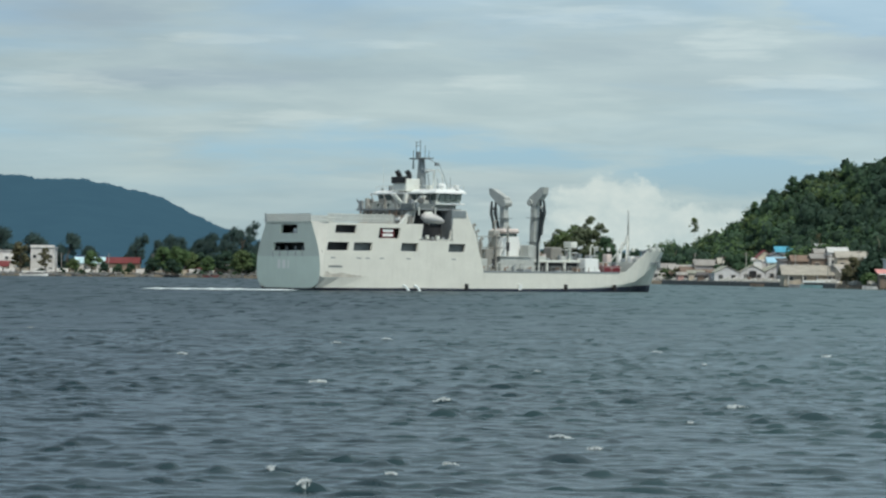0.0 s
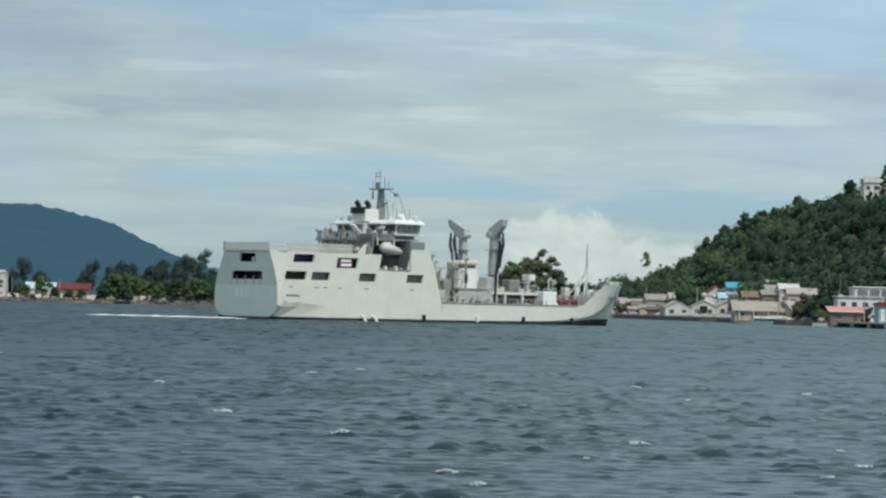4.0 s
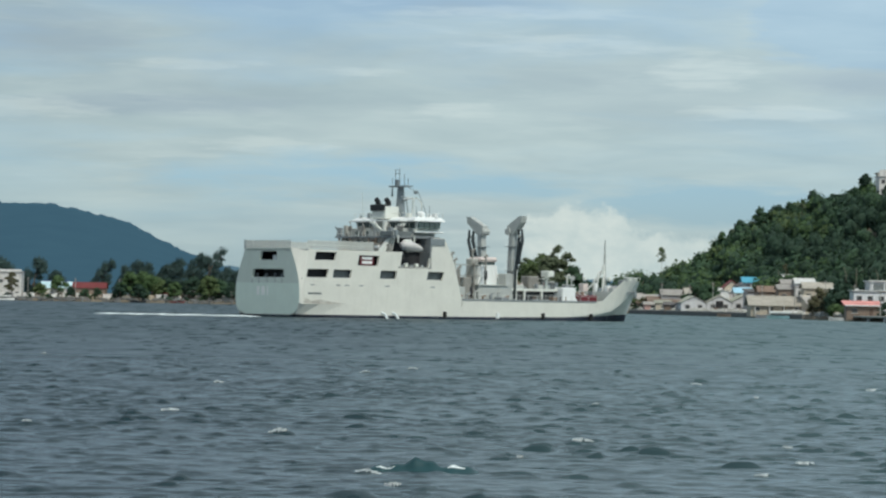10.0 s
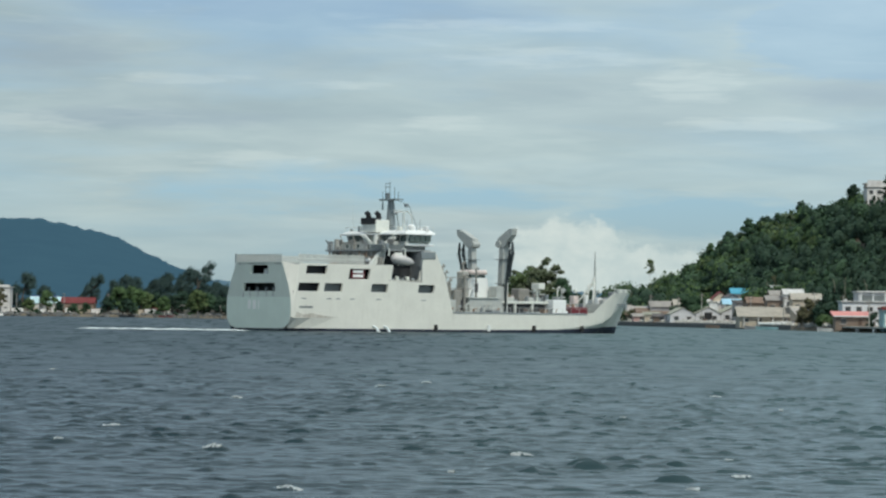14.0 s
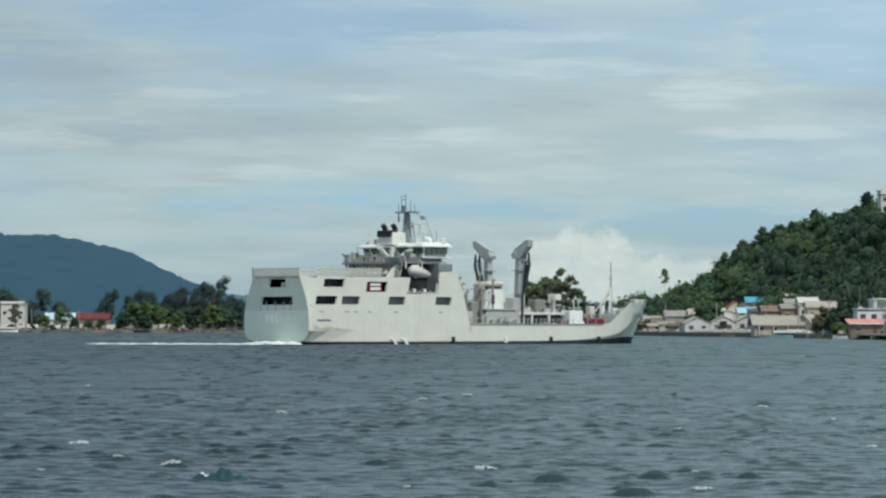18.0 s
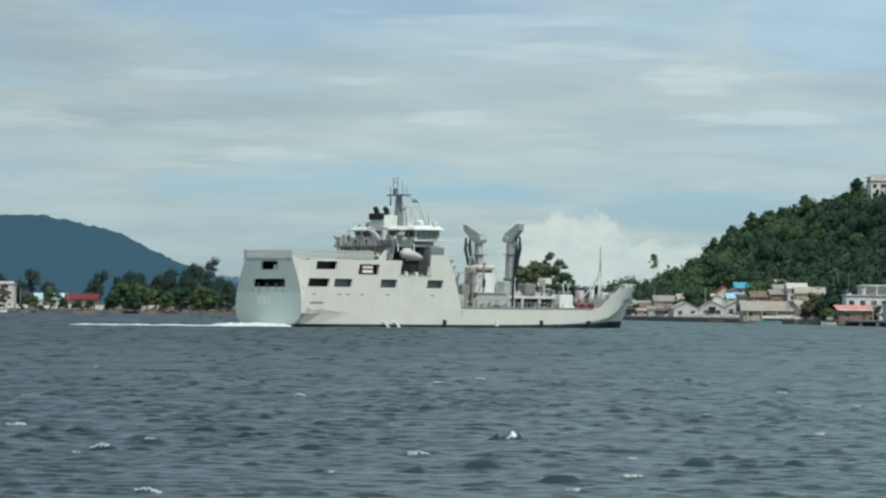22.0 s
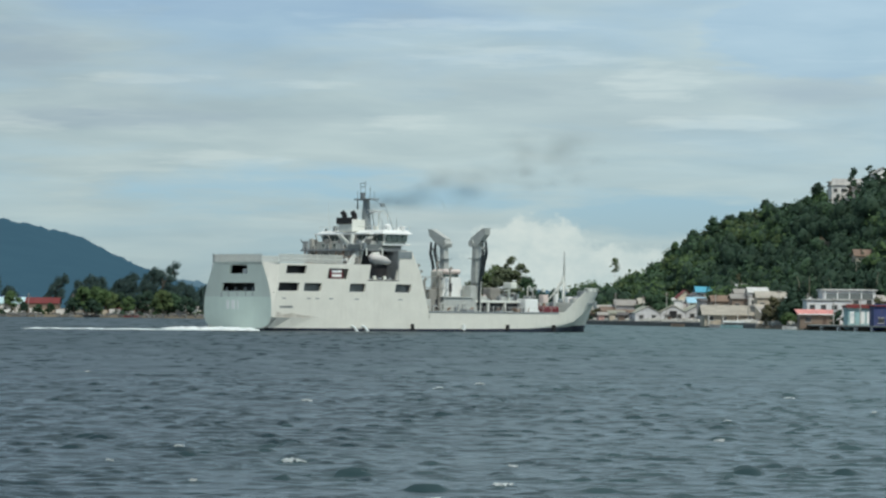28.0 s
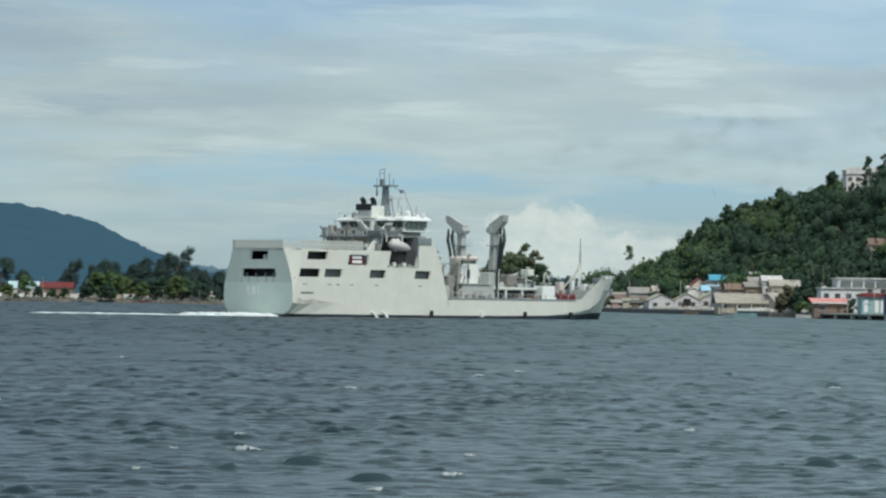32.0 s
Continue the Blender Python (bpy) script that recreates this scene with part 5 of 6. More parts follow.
tree(0.1303, 10, 8.0, 6, 4, label="yellowish drooping tree by the quay")
tree(0.1325, 8, 6.0, 5, 4, label="yellowish drooping tree by the quay")
tree(0.1282, 8, 4.0, 5, 4, core=0.5, label="yellowish drooping tree by the quay")
tree(0.1352, 9, 3.2, 5, 6, core=0.5, label="low green scrub on the bank")
tree(0.1395, 8, 2.6, 4, 2, core=0.5, label="low green scrub on the bank")
tree(0.1090, 3, 4.0, 4, 2, label="small bush by the warehouse")
tree(0.0945, 46, 9.0, 9, 1)
tree(0.0905, 52, 9.5, 9, 1)
bushes = random.Random(12)
for k in range(34):
    a, s = bushes.uniform(0.070, 0.172), bushes.choice((10, 16, 24, 30, 42, 56, 64, 70))
    if 0.085 < a < 0.130:
        s += 70
    tree(a, s, bushes.uniform(2.5, 4.5) + (2.5 if s > 30 else 0) + (2 if s > 50 else 0), bushes.uniform(3.5, 6.5), bushes.choice((1, 2, 2, 0, 4)), clumps=10, low=0.05, per=90, label="small leafy tree among the waterfront houses")
tree(0.1480, 70, 9.0, 9, 1)
tree(0.1555, 74, 10.0, 10, 0)
# palms: one by itself, others along the skyline
def ground_z(a, s):
    return float(land_height(a, s))


tree(0.0797, 150, 26.3 - ground_z(0.0797, 150), 4.4, 2, low=0.76, clumps=24, thick=0.10, per=120, size=0.10, core=0.3, label="lone tall tree with a narrow crown")
for a, s, h, w, k in ((0.0905, 200, 13, 8, 1), (0.0940, 225, 12, 7, 2), (0.0975, 232, 14, 8, 0), (0.1010, 240, 12, 6, 1), (0.1055, 240, 15, 9, 0), (0.1065, 246, 13, 7, 0), (0.1120, 250, 13, 8, 1), (0.1165, 255, 15, 7, 0), (0.1180, 258, 13, 6, 1),
                      (0.1235, 258, 10.5, 9, 1), (0.1310, 260, 10.5, 8, 0), (0.1370, 262, 11, 9, 1), (0.1440, 262, 11, 9, 0), (0.1480, 262, 12, 10, 1), (0.1484, 262, 16, 4, 0), (0.1556, 276, 20, 5, 0), (0.1610, 268, 18, 6, 0)):
    tree(a, s, h - 2.5, w, k, low=0.35, clumps=14, per=130, label="tall tree standing out of the hill wood")
for a, s, h in ((0.1272, 268, 14.0), (0.1440, 262, 15.0)):
    tree(a, s, h, 4.0, 0, low=0.78, clumps=30, thick=0.12, per=200, size=0.10, label="lone tall tree on the crest of the hill")
for a, s, h, lean in ((0.1025, 235, 12, 0.04), (0.1085, 245, 11, -0.04), (0.1240, 225, 12, 0.02)):
    palm(a, s, h, lean)


for a, s, h, w, k in ((0.1506, 255, 9, 3.4, 0), (0.1522, 254, 8, 3.0, 1), (0.1545, 256, 13, 5.0, 0), (0.1562, 255, 12, 4.0, 1), (0.1590, 256, 12, 5, 0), (0.1628, 250, 12, 5, 0), (0.1660, 248, 13, 5, 1)):
    tree(a, s, h, w, k, low=0.3, clumps=12, per=110, label="ragged tree growing round the hilltop house")
for a, s, h, w, k in ((0.0990, 238, 14, 7, 6), (0.1042, 244, 14, 8, 1), (0.1105, 250, 15, 8, 1), (0.1150, 254, 13, 6, 0), (0.1205, 256, 11.5, 8, 1), (0.1340, 262, 10.5, 6, 0), (0.1405, 262, 11, 8, 1)):
    tree(a, s, h, w, k, low=0.35, clumps=16, thick=0.6, per=120, label="slender tree standing out of the skyline of the hill")
shrubs = random.Random(31)
for k in range(30):
    tree(shrubs.uniform(-0.148, -0.05), shrubs.uniform(2.5, 8), shrubs.uniform(1.4, 3.2), shrubs.uniform(2.0, 4.5), shrubs.choice((0, 1, 4, 6, 0)), clumps=7, low=0.05, per=70, size=0.16, label="low shrub on the far beach")

# ---- the waterfront ----
def paint(name, base, **k):
    return mat(name, base, k.pop("rough", 0.7), vary=k.pop("vary", 0.28), scale=k.pop("scale", 0.35), streak=k.pop("streak", 0.45), random_tint=0.14, **k)


WALLS = {
    "white": paint("white_wall", (0.82, 0.77, 0.74), streak=0.28), "cream": paint("cream_wall", (0.55, 0.48, 0.38)), "grey": paint("grey_wall", (0.40, 0.40, 0.41)), "pink": paint("pink_wall", (0.52, 0.33, 0.30)),
    "brown": paint("brown_wall", (0.24, 0.18, 0.14)), "lilac": paint("lilac_wall", (0.68, 0.68, 0.69), streak=0.4), "teal": paint("teal_wall", (0.34, 0.54, 0.56)), "navy": paint("navy_wall", (0.05, 0.07, 0.20))}
ROOFS = {
    "tin": paint("tin_roof", (0.37, 0.34, 0.31), rough=0.55, streak=0.4), "rust": paint("rusty_roof", (0.22, 0.15, 0.11), streak=0.5), "pale": paint("pale_roof", (0.56, 0.55, 0.53), rough=0.5, streak=0.3),
    "moss": paint("mossy_roof", (0.36, 0.36, 0.29), streak=0.5, vary=0.35), "red": paint("red_roof", (0.19, 0.032, 0.034)), "blue": paint("blue_roof", (0.09, 0.40, 0.56), rough=0.5, streak=0.2), "aqua": paint("aqua_roof", (0.36, 0.60, 0.74), rough=0.5, streak=0.2), "sky": paint("pale_sky_roof", (0.52, 0.70, 0.74), rough=0.5, streak=0.2), "salmon": paint("salmon_awning", (0.72, 0.30, 0.27), streak=0.1), "dark": paint("dark_roof", (0.13, 0.12, 0.12)), "tan": paint("tan_roof", (0.40, 0.365, 0.31))}
PANE = mat("window_pane", (0.075, 0.078, 0.08), 0.2, vary=0.3, scale=2.0)
FRAME = mat("window_frame", (0.60, 0.58, 0.54), 0.6, vary=0.15, scale=2.0)
WOOD = mat("door_wood", (0.12, 0.08, 0.06), 0.7, vary=0.3, scale=3.0)
CONCRETE = mat("quay_concrete", (0.40, 0.39, 0.36), 0.85, vary=0.3, scale=0.4, streak=0.4, bump=0.3)
STONE = mat("dark_quay_stone", (0.15, 0.15, 0.145), 0.9, vary=0.4, scale=0.8, bump=0.6)


def window(parent, x, y, z, w, h):
    pane = part("window", box(x - w / 2, x + w / 2, y - 0.03, y + 0.02, z, z + h), PANE, parent)
    part("frame", box(x - w / 2 - 0.12, x + w / 2 + 0.12, y - 0.10, y - 0.02, z + h, z + h + 0.14), FRAME, pane)
    part("sill", box(x - w / 2 - 0.15, x + w / 2 + 0.15, y - 0.16, y - 0.02, z - 0.14, z), FRAME, pane)


def house(a, s, w, deep, eaves, ridge, wall, roof, form="side", yaw=0.0, windows=3, storeys=1, door=True, label="", base=None, over=0.5):
    """A house that fronts the water. form: side (ridge along the front), gable (ridge runs inland), flat, shed."""
    foot = spot(a, s)
    ob = tagged(new("house"), label or f"small waterfront house with {wall} walls and a {dict(sky='pale blue').get(roof, roof)} roof", "house", "waterfront houses")
    ob.matrix_world = pose(foot.x, foot.y, foot.z if base is None else base, 0, 0, yaw)
    hw = w / 2
    if form == "gable":
        part("wall", prism([(-hw, -1), (hw, -1), (hw, eaves), (0, ridge - 0.15), (-hw, eaves)], "y", 0, deep), WALLS[wall], ob)
        for sg in (-1, 1):
            part("roof", prism([(sg * (hw + over), eaves - over * (ridge - eaves) / hw), (0, ridge), (0, ridge + 0.18), (sg * (hw + over), eaves + 0.18 - over * (ridge - eaves) / hw)], "y", -over, deep + over), ROOFS[roof], ob)
    else:
        part("wall", box(-hw, hw, 0, deep, -1, eaves, 0.04), WALLS[wall], ob)
        if form == "side":
            rise = [(-over, eaves - 0.1), (deep / 2, ridge), (deep + over, eaves - 0.1), (deep + over, eaves + 0.1), (deep / 2, ridge + 0.2), (-over, eaves + 0.1)]
            part("roof", prism(rise, "x", -hw - over, hw + over), ROOFS[roof], ob)
            part("gable", prism([(0.1, eaves), (deep / 2, ridge - 0.05), (deep - 0.1, eaves)], "x", -hw + 0.05, hw - 0.05), WALLS[wall], ob)
        elif form == "shed":
            part("roof", prism([(-over, eaves), (deep + over, ridge), (deep + over, ridge + 0.2), (-over, eaves + 0.2)], "x", -hw - over, hw + over), ROOFS[roof], ob)
            part("gable", prism([(0.1, eaves), (deep - 0.1, ridge), (deep - 0.1, eaves)], "x", -hw + 0.05, hw - 0.05), WALLS[wall], ob)
        else:
            part("roof", box(-hw - over, hw + over, -over, deep + over, eaves, eaves + 0.35, 0.05), ROOFS[roof], ob)
            part("parapet", box(-hw, hw, -0.1, 0.1, eaves + 0.35, max(ridge, eaves + 0.4), 0.03), WALLS[wall], ob)
    level = eaves / storeys
    for st in range(storeys):
        for k in range(windows):
            x = -hw + w * (k + 0.5) / windows
            if door and st == 0 and k == windows // 2:
                part("door", box(x - 0.5, x + 0.5, -0.06, 0.04, 0, 2.1, 0.02), WOOD, ob)
            else:
                window(ob, x, 0, st * level + 0.9, min(1.5, w / windows * 0.5), min(1.3, level * 0.45))
    return ob


# warehouses with three gables and a long shed on the quay
for k, (a, w) in enumerate(((0.0902, 8.7), (0.0983, 8.7), (0.1064, 8.7))):
    wh = house(a, 1086 - float(shore(a)), w, 22, 3.0, 5.2, "lilac", "moss", "gable", windows=2, door=False, label="old quay warehouse with a pale gable and grey tin roof", over=0.35)
    if k == 1:
        # no opening is cut: a black panel paints the darkness inside
        part("doorway", box(-1.3, 1.3, -0.12, 0.05, 0, 3.4, 0.03), BLACK, wh, "black panel standing in for the shade in an open doorway")
house(0.0797, 32, 9, 14, 3.2, 4.8, "cream", "rust", "side", windows=3)
house(0.0755, 38, 8, 10, 3.6, 5.4, "brown", "tin", "side", windows=3)
house(0.0840, 52, 9, 10, 5.2, 7.2, "grey", "tin", "side")
house(0.0920, 70, 10, 10, 5.6, 7.6, "cream", "tan", "side")
shed = house(0.1188, 16, 20.5, 12, 2.5, 5.4, "cream", "tan", "side", windows=5, label="long open-fronted shed with a tan roof", over=0.9)
for x in (-9.0, -4.5, 0, 4.5, 9.0):
    part("post", box(x - 0.18, x + 0.18, -0.9, -0.6, -0.5, 2.7, 0.03), FRAME, shed)
house(0.1022, 100, 5.6, 9, 7.0, 9.4, "cream", "red", "gable", windows=1, storeys=2, label="tall house with a red roof behind the warehouses")
house(0.1085, 125, 6.2, 8, 5.6, 7.5, "white", "blue", "side", windows=2, storeys=2, label="house with a bright blue roof")
house(0.1068, 103, 8.0, 8, 4.6, 6.4, "white", "aqua", "side", windows=3, storeys=2, label="house with a pale aqua roof")
house(0.1000, 90, 7.0, 8, 6.0, 7.2, "white", "pale", "side", windows=2)
house(0.1150, 46, 8.5, 9, 6.6, 8.4, "brown", "rust", "side", windows=3, storeys=2)
house(0.1205, 52, 7.0, 9, 7.4, 8.8, "brown", "tin", "side", windows=2, storeys=2)
house(0.1245, 84, 7.5, 9, 5.4, 6.8, "pink", "pale", "shed", windows=2, storeys=2)
house(0.1300, 56, 9.5, 9, 7.6, 9.4, "cream", "tan", "side", windows=3, storeys=2)
house(0.1255, 68, 6.0, 8, 9.2, 10.8, "white", "pale", "side", windows=2, storeys=2)
house(0.1210, 76, 6.0, 7, 9.0, 10.4, "cream", "tin", "side", windows=2)
house(0.1345, 44, 7.0, 8, 4.2, 6.0, "grey", "tin", "side", windows=2)
house(0.1340, 24, 6.5, 7, 2.4, 3.4, "cream", "tin", "shed", windows=2)
house(0.1387, 50, 7.0, 8, 6.0, 7.6, "white", "pale", "side", windows=2)
stall = house(0.1440, 4, 9.2, 5, 3.0, 4.2, "brown", "salmon", "shed", windows=2, base=1.4, label="waterfront stall under a red and white awning", over=0.8)
part("awning_band", box(-5.1, 5.1, -0.95, -0.80, 2.85, 3.15), WHITE, stall, "white lower band of the awning")
house(0.1480, 30, 12.5, 8, 7.0, 7.4, "lilac", "pale", "flat", windows=4, storeys=2, base=1.4, label="two-storey pale house with a flat roof")
long_house = house(0.1545, 46, 15, 10, 9.6, 10.0, "lilac", "pale", "flat", windows=4, storeys=2, base=1.6, label="long grey two-storey house with a flat pale roof")
# flat dark strip on the wall gives the opening's shade by colour
part("verandah", box(-6.8, 6.8, -0.14, -0.02, 7.2, 8.9, 0.02), MIDGREY, long_house, "grey strip painted for the shade in a verandah opening")
for x in (-6.8, -3.4, 0, 3.4, 6.8):
    part("verandah_post", box(x - 0.15, x + 0.15, -0.3, -0.12, 7.0, 9.5, 0.02), WHITE, long_house)
hall = house(0.1585, 8, 7.4, 8, 5.0, 5.4, "teal", "red", "flat", windows=0, door=False, base=1.4, label="pale teal hall with white panels and a red fascia")
part("fascia", box(-4.3, 4.3, -0.75, -0.55, 4.75, 5.75, 0.03), ROOFS["red"], hall)
for x in (-2.6, 0.2, 1.9, 3.2):
    part("panel", box(x - 0.6, x + 0.6, -0.12, -0.01, 0.6, 3.9, 0.03), WHITE, hall, "white wall panel")
house(0.1672, 5, 8.0, 7, 5.2, 5.8, "navy", "red", "flat", windows=2, base=1.4, label="dark blue hall with a red flat roof")
house(0.1745, 4, 7.5, 8, 6.4, 6.9, "teal", "pale", "flat", windows=5, door=False, base=1.4, label="pale teal panelled hall by the pier")
house(0.1850, 10, 8.0, 8, 5.6, 7.4, "cream", "tin", "side", windows=3, base=1.4)
house(0.1810, 12, 9.0, 8, 5.0, 7.0, "white", "rust", "side", windows=3)
house(0.0700, 30, 9, 9, 4.2, 6.0, "white", "tin", "side")
house(0.0650, 28, 8, 9, 4.0, 5.4, "cream", "tin", "side")
house(0.0595, 30, 8, 9, 4.6, 6.4, "pink", "rust", "side")
house(0.0540, 28, 9, 9, 4.6, 6.0, "white", "pale", "side")
house(0.0480, 26, 9, 9, 4.6, 6.4, "pink", "pale", "side")
house(0.0340, 22, 9, 9, 4.0, 5.8, "lilac", "tin", "side")
house(0.0400, 22, 9, 9, 4.0, 5.8, "cream", "rust", "side")
# hilltop house
house(0.1535, 262, 11.0, 9, 6.5, 9.0, "white", "pale", "flat", windows=4, storeys=2, label="pale weathered house on the crest of the hill", base=43.5)
house(0.1500, 262, 4.0, 6, 9.0, 9.4, "cream", "tin", "flat", windows=1, storeys=3, base=42.5)
house(0.1572, 262, 4.5, 6, 5.5, 7.6, "grey", "tin", "gable", windows=1, storeys=2, base=43.0)
house(0.1650, 255, 6, 9, 7.0, 9.0, "white", "tin", "gable", windows=2, storeys=2, base=46.0)
house(0.1610, 150, 9, 8, 4.0, 6.0, "cream", "rust", "side", windows=3, base=float(land_height(0.161, 150)) + 3)
# far shore
house(-0.1270, 22, 10.8, 10, 11.0, 12.2, "white", "pale", "flat", windows=3, storeys=2, label="white three-storey block behind the shore trees")
house(-0.1406, 24, 12.5, 10, 9.4, 9.8, "white", "pale", "flat", windows=2, storeys=2)
house(-0.1432, 14, 14, 7, 2.6, 5.0, "cream", "red", "shed", windows=3)
house(-0.1122, 22, 13.0, 9, 4.2, 7.0, "white", "sky", "side", windows=4, label="low house with a pale blue roof by the shore")
house(-0.1120, 33, 12.0, 8, 6.2, 7.6, "navy", "dark", "flat", windows=3)
house(-0.1017, 24, 14.5, 10, 4.4, 6.9, "brown", "red", "side", windows=4, label="long shed with a dark red roof by the shore")
house(-0.0700, 22, 9, 8, 2.6, 4.0, "white", "pale", "shed", windows=3)
house(-0.0570, 22, 12, 8, 3.0, 4.4, "white", "tin", "side", windows=3)
house(-0.1560, 20, 12, 8, 4.0, 6.0, "cream", "red", "side", windows=3)
house(-0.0790, 16, 8, 6, 2.4, 3.4, "cream", "red", "shed", windows=2)

for k, (a, s, w, h) in enumerate(((0.0742, 14, 5.0, 2.6), (0.0772, 12, 6.0, 2.2), (0.0805, 10, 5.5, 2.8), (0.0836, 9, 6.0, 2.3), (0.0862, 14, 4.0, 3.0))):
    house(a, s, w, 4, h, h + 0.9, ("brown", "pink", "cream", "brown", "grey")[k % 5], ("rust", "tin", "moss", "dark")[k % 4], ("shed", "side")[k % 2], yaw=(-8, 5, 0, -4)[k % 4], windows=1, door=False, label="low weathered shack on the quay")
# sheds, lean-tos and poles between the houses
yard = random.Random(4)
for k in range(30):
    a, s = yard.uniform(0.072, 0.178), yard.choice((26, 34, 44, 52, 62, 74))
    if 0.083 < a < 0.128:
        s += 48
    house(a, s, yard.uniform(3.5, 5.5), yard.uniform(3, 6), yard.uniform(2.2, 4.4) + (2.5 if s > 50 else 0), yard.uniform(3.0, 5.0) + (3.0 if s > 50 else 0.6),
          yard.choice(("cream", "brown", "grey", "white", "pink", "lilac")), yard.choice(("tin", "rust", "pale", "tan", "dark", "tin")), yard.choice(("side", "shed", "gable")), yaw=yard.uniform(-25, 25), windows=2,
          label="small shed among the waterfront houses")
for a, s, h in ((0.0888, 24, 9), (0.0962, 30, 10), (0.1118, 20, 9), (0.1222, 22, 9), (0.1320, 26, 10), (0.1412, 20, 9), (0.1495, 4, 8), (0.1580, 4, 8), (0.0800, 18, 10), (-0.106, 12, 9), (-0.121, 14, 9), (-0.092, 14, 9)):
    p = spot(a, s)
    post = tagged(new("utility_pole"), "weathered utility pole with a crossarm", "pole", "utility poles")
    post.location = p
    part("pole", tube([(0, 0, -0.5), (0, 0, h)], [0.17, 0.12], 6), CONCRETE, post)
    part("crossarm", box(-0.9, 0.9, -0.08, 0.08, h - 0.9, h - 0.7, 0.02), WOOD, post)

# white sea wall in bays on the far shore
wall_stuff = WALLS["white"]
sea_wall = tagged(new("sea_wall"), "whitewashed sea wall in bays along the shore", "wall")
for k in range(24):
    a = -0.150 + k * 0.0042
    if k in (14, 15, 19):
        continue
    p = spot(a, 10)
    part("bay", box(p.x - 2.7, p.x + 2.5, p.y, p.y + 0.4, 0.2, p.z + 1.9 + 0.25 * (k % 3), 0.06), wall_stuff if k % 4 else WALLS["cream"], sea_wall)
    part("pillar", box(p.x + 2.5, p.x + 2.9, p.y - 0.1, p.y + 0.5, 0.2, p.z + 2.3, 0.04), WALLS["brown"], sea_wall)

# quay: dark stone wall in blocks with a concrete edge
quay = tagged(new("quay_wall"), "dark stone quay wall with a concrete edge", "quay")
for k in range(46):
    a = 0.070 + k * 0.0012
    p, q = spot(a, 1), spot(a + 0.0012, 1)
    m = Matrix.Translation(((p.x + q.x) / 2, (p.y + q.y) / 2, 0)) @ Matrix.Rotation(math.atan2(q.y - p.y, q.x - p.x), 4, "Z")
    w = (q - p).xy.length / 2
    part("block", box(-w, w - 0.08, -0.5 - 0.2 * random.random(), 1.5, -1, 1.38, 0.06, m=m), STONE, quay)
    part("edge", box(-w, w - 0.03, -0.4, 3.5, 1.384, 1.66, 0.04, m=m), CONCRETE, quay)
bank_fence = tagged(new("bank_fence"), "pale weathered board fence along the bank", "fence")
for k in range(26):
    a = 0.1255 + k * 0.00058
    p = spot(a, 6)
    part("board", box(p.x - 0.22, p.x + 0.22, p.y, p.y + 0.06, p.z - 0.2, p.z + 1.0 + 0.2 * (k % 3), 0.02), WALLS["cream"] if k % 3 else WALLS["white"], bank_fence)
# rubble, crates and drums on the strip of ground behind the quay
rubble_rng = np.random.default_rng(41)
bm = bmesh.new()
for _ in range(420):
    a = rubble_rng.uniform(0.068, 0.142)
    p = spot(a, rubble_rng.uniform(5, 24), 0.35)
    one = bmesh.new()
    bmesh.ops.create_icosphere(one, subdivisions=1, radius=1)
    for v in one.verts:
        v.co *= rubble_rng.uniform(0.65, 1.2)
    join(bm, one, Matrix.Translation(p) @ Matrix.Diagonal((*rubble_rng.uniform(0.4, 1.5, 2), rubble_rng.uniform(0.4, 1.2), 1)))
tagged(part("rubble", bm, CONCRETE, None), "grey rubble and stones heaped behind the quay", "rubble", kind="stuff")
bm = bmesh.new()
for _ in range(320):
    p = spot(rubble_rng.uniform(-0.15, -0.048), rubble_rng.uniform(0, 7), 0.2)
    one = bmesh.new()
    bmesh.ops.create_icosphere(one, subdivisions=1, radius=1)
    for v in one.verts:
        v.co *= rubble_rng.uniform(0.65, 1.2)
    join(bm, one, Matrix.Translation(p) @ Matrix.Diagonal((*rubble_rng.uniform(0.4, 1.6, 2), rubble_rng.uniform(0.3, 0.9), 1)))
tagged(part("beach_stones", bm, STONE, None), "dark stones and driftwood along the far beach", "stones", kind="stuff")
stack = random.Random(9)
for k in range(22):
    p = spot(stack.uniform(0.072, 0.141), stack.uniform(8, 20))
    w, h = stack.uniform(0.8, 2.2), stack.uniform(0.8, 1.7)
    crate = tagged(new("crate"), "weathered crate standing on the quay", "crate", "crates on the quay")
    crate.matrix_world = pose(p.x, p.y, p.z - 0.05, 0, 0, stack.uniform(-30, 30))
    part("body", box(-w / 2, w / 2, -0.6, 0.6, 0, h, 0.04), stack.choice((WALLS["grey"], WALLS["brown"], WALLS["cream"], ROOFS["rust"], WALLS["white"])), crate)
    part("lid", box(-w / 2 - 0.06, w / 2 + 0.06, -0.66, 0.66, h, h + 0.1, 0.02), WOOD, crate)
# pier on piles
pier = tagged(new("pier"), "concrete pier deck on square piles", "pier")
for k in range(30):
    a = 0.1395 + k * 0.0018
    p, q = spot(a, -5), spot(a + 0.0018, -5)
    m = Matrix.Translation(((p.x + q.x) / 2, (p.y + q.y) / 2, 0)) @ Matrix.Rotation(math.atan2(q.y - p.y, q.x - p.x), 4, "Z")
    w = (q - p).xy.length / 2
    part("deck_slab", box(-w, w - 0.03, -0.5, 10, 1.15, 1.6, 0.04, m=m), CONCRETE, pier)
    if k % 3 == 0:
        for y in (0, 4):
            part("pile", box(-0.45, 0.45, y - 0.4, y + 0.4, -2, 1.15, 0.05, m=m), WALLS["white"], pier)


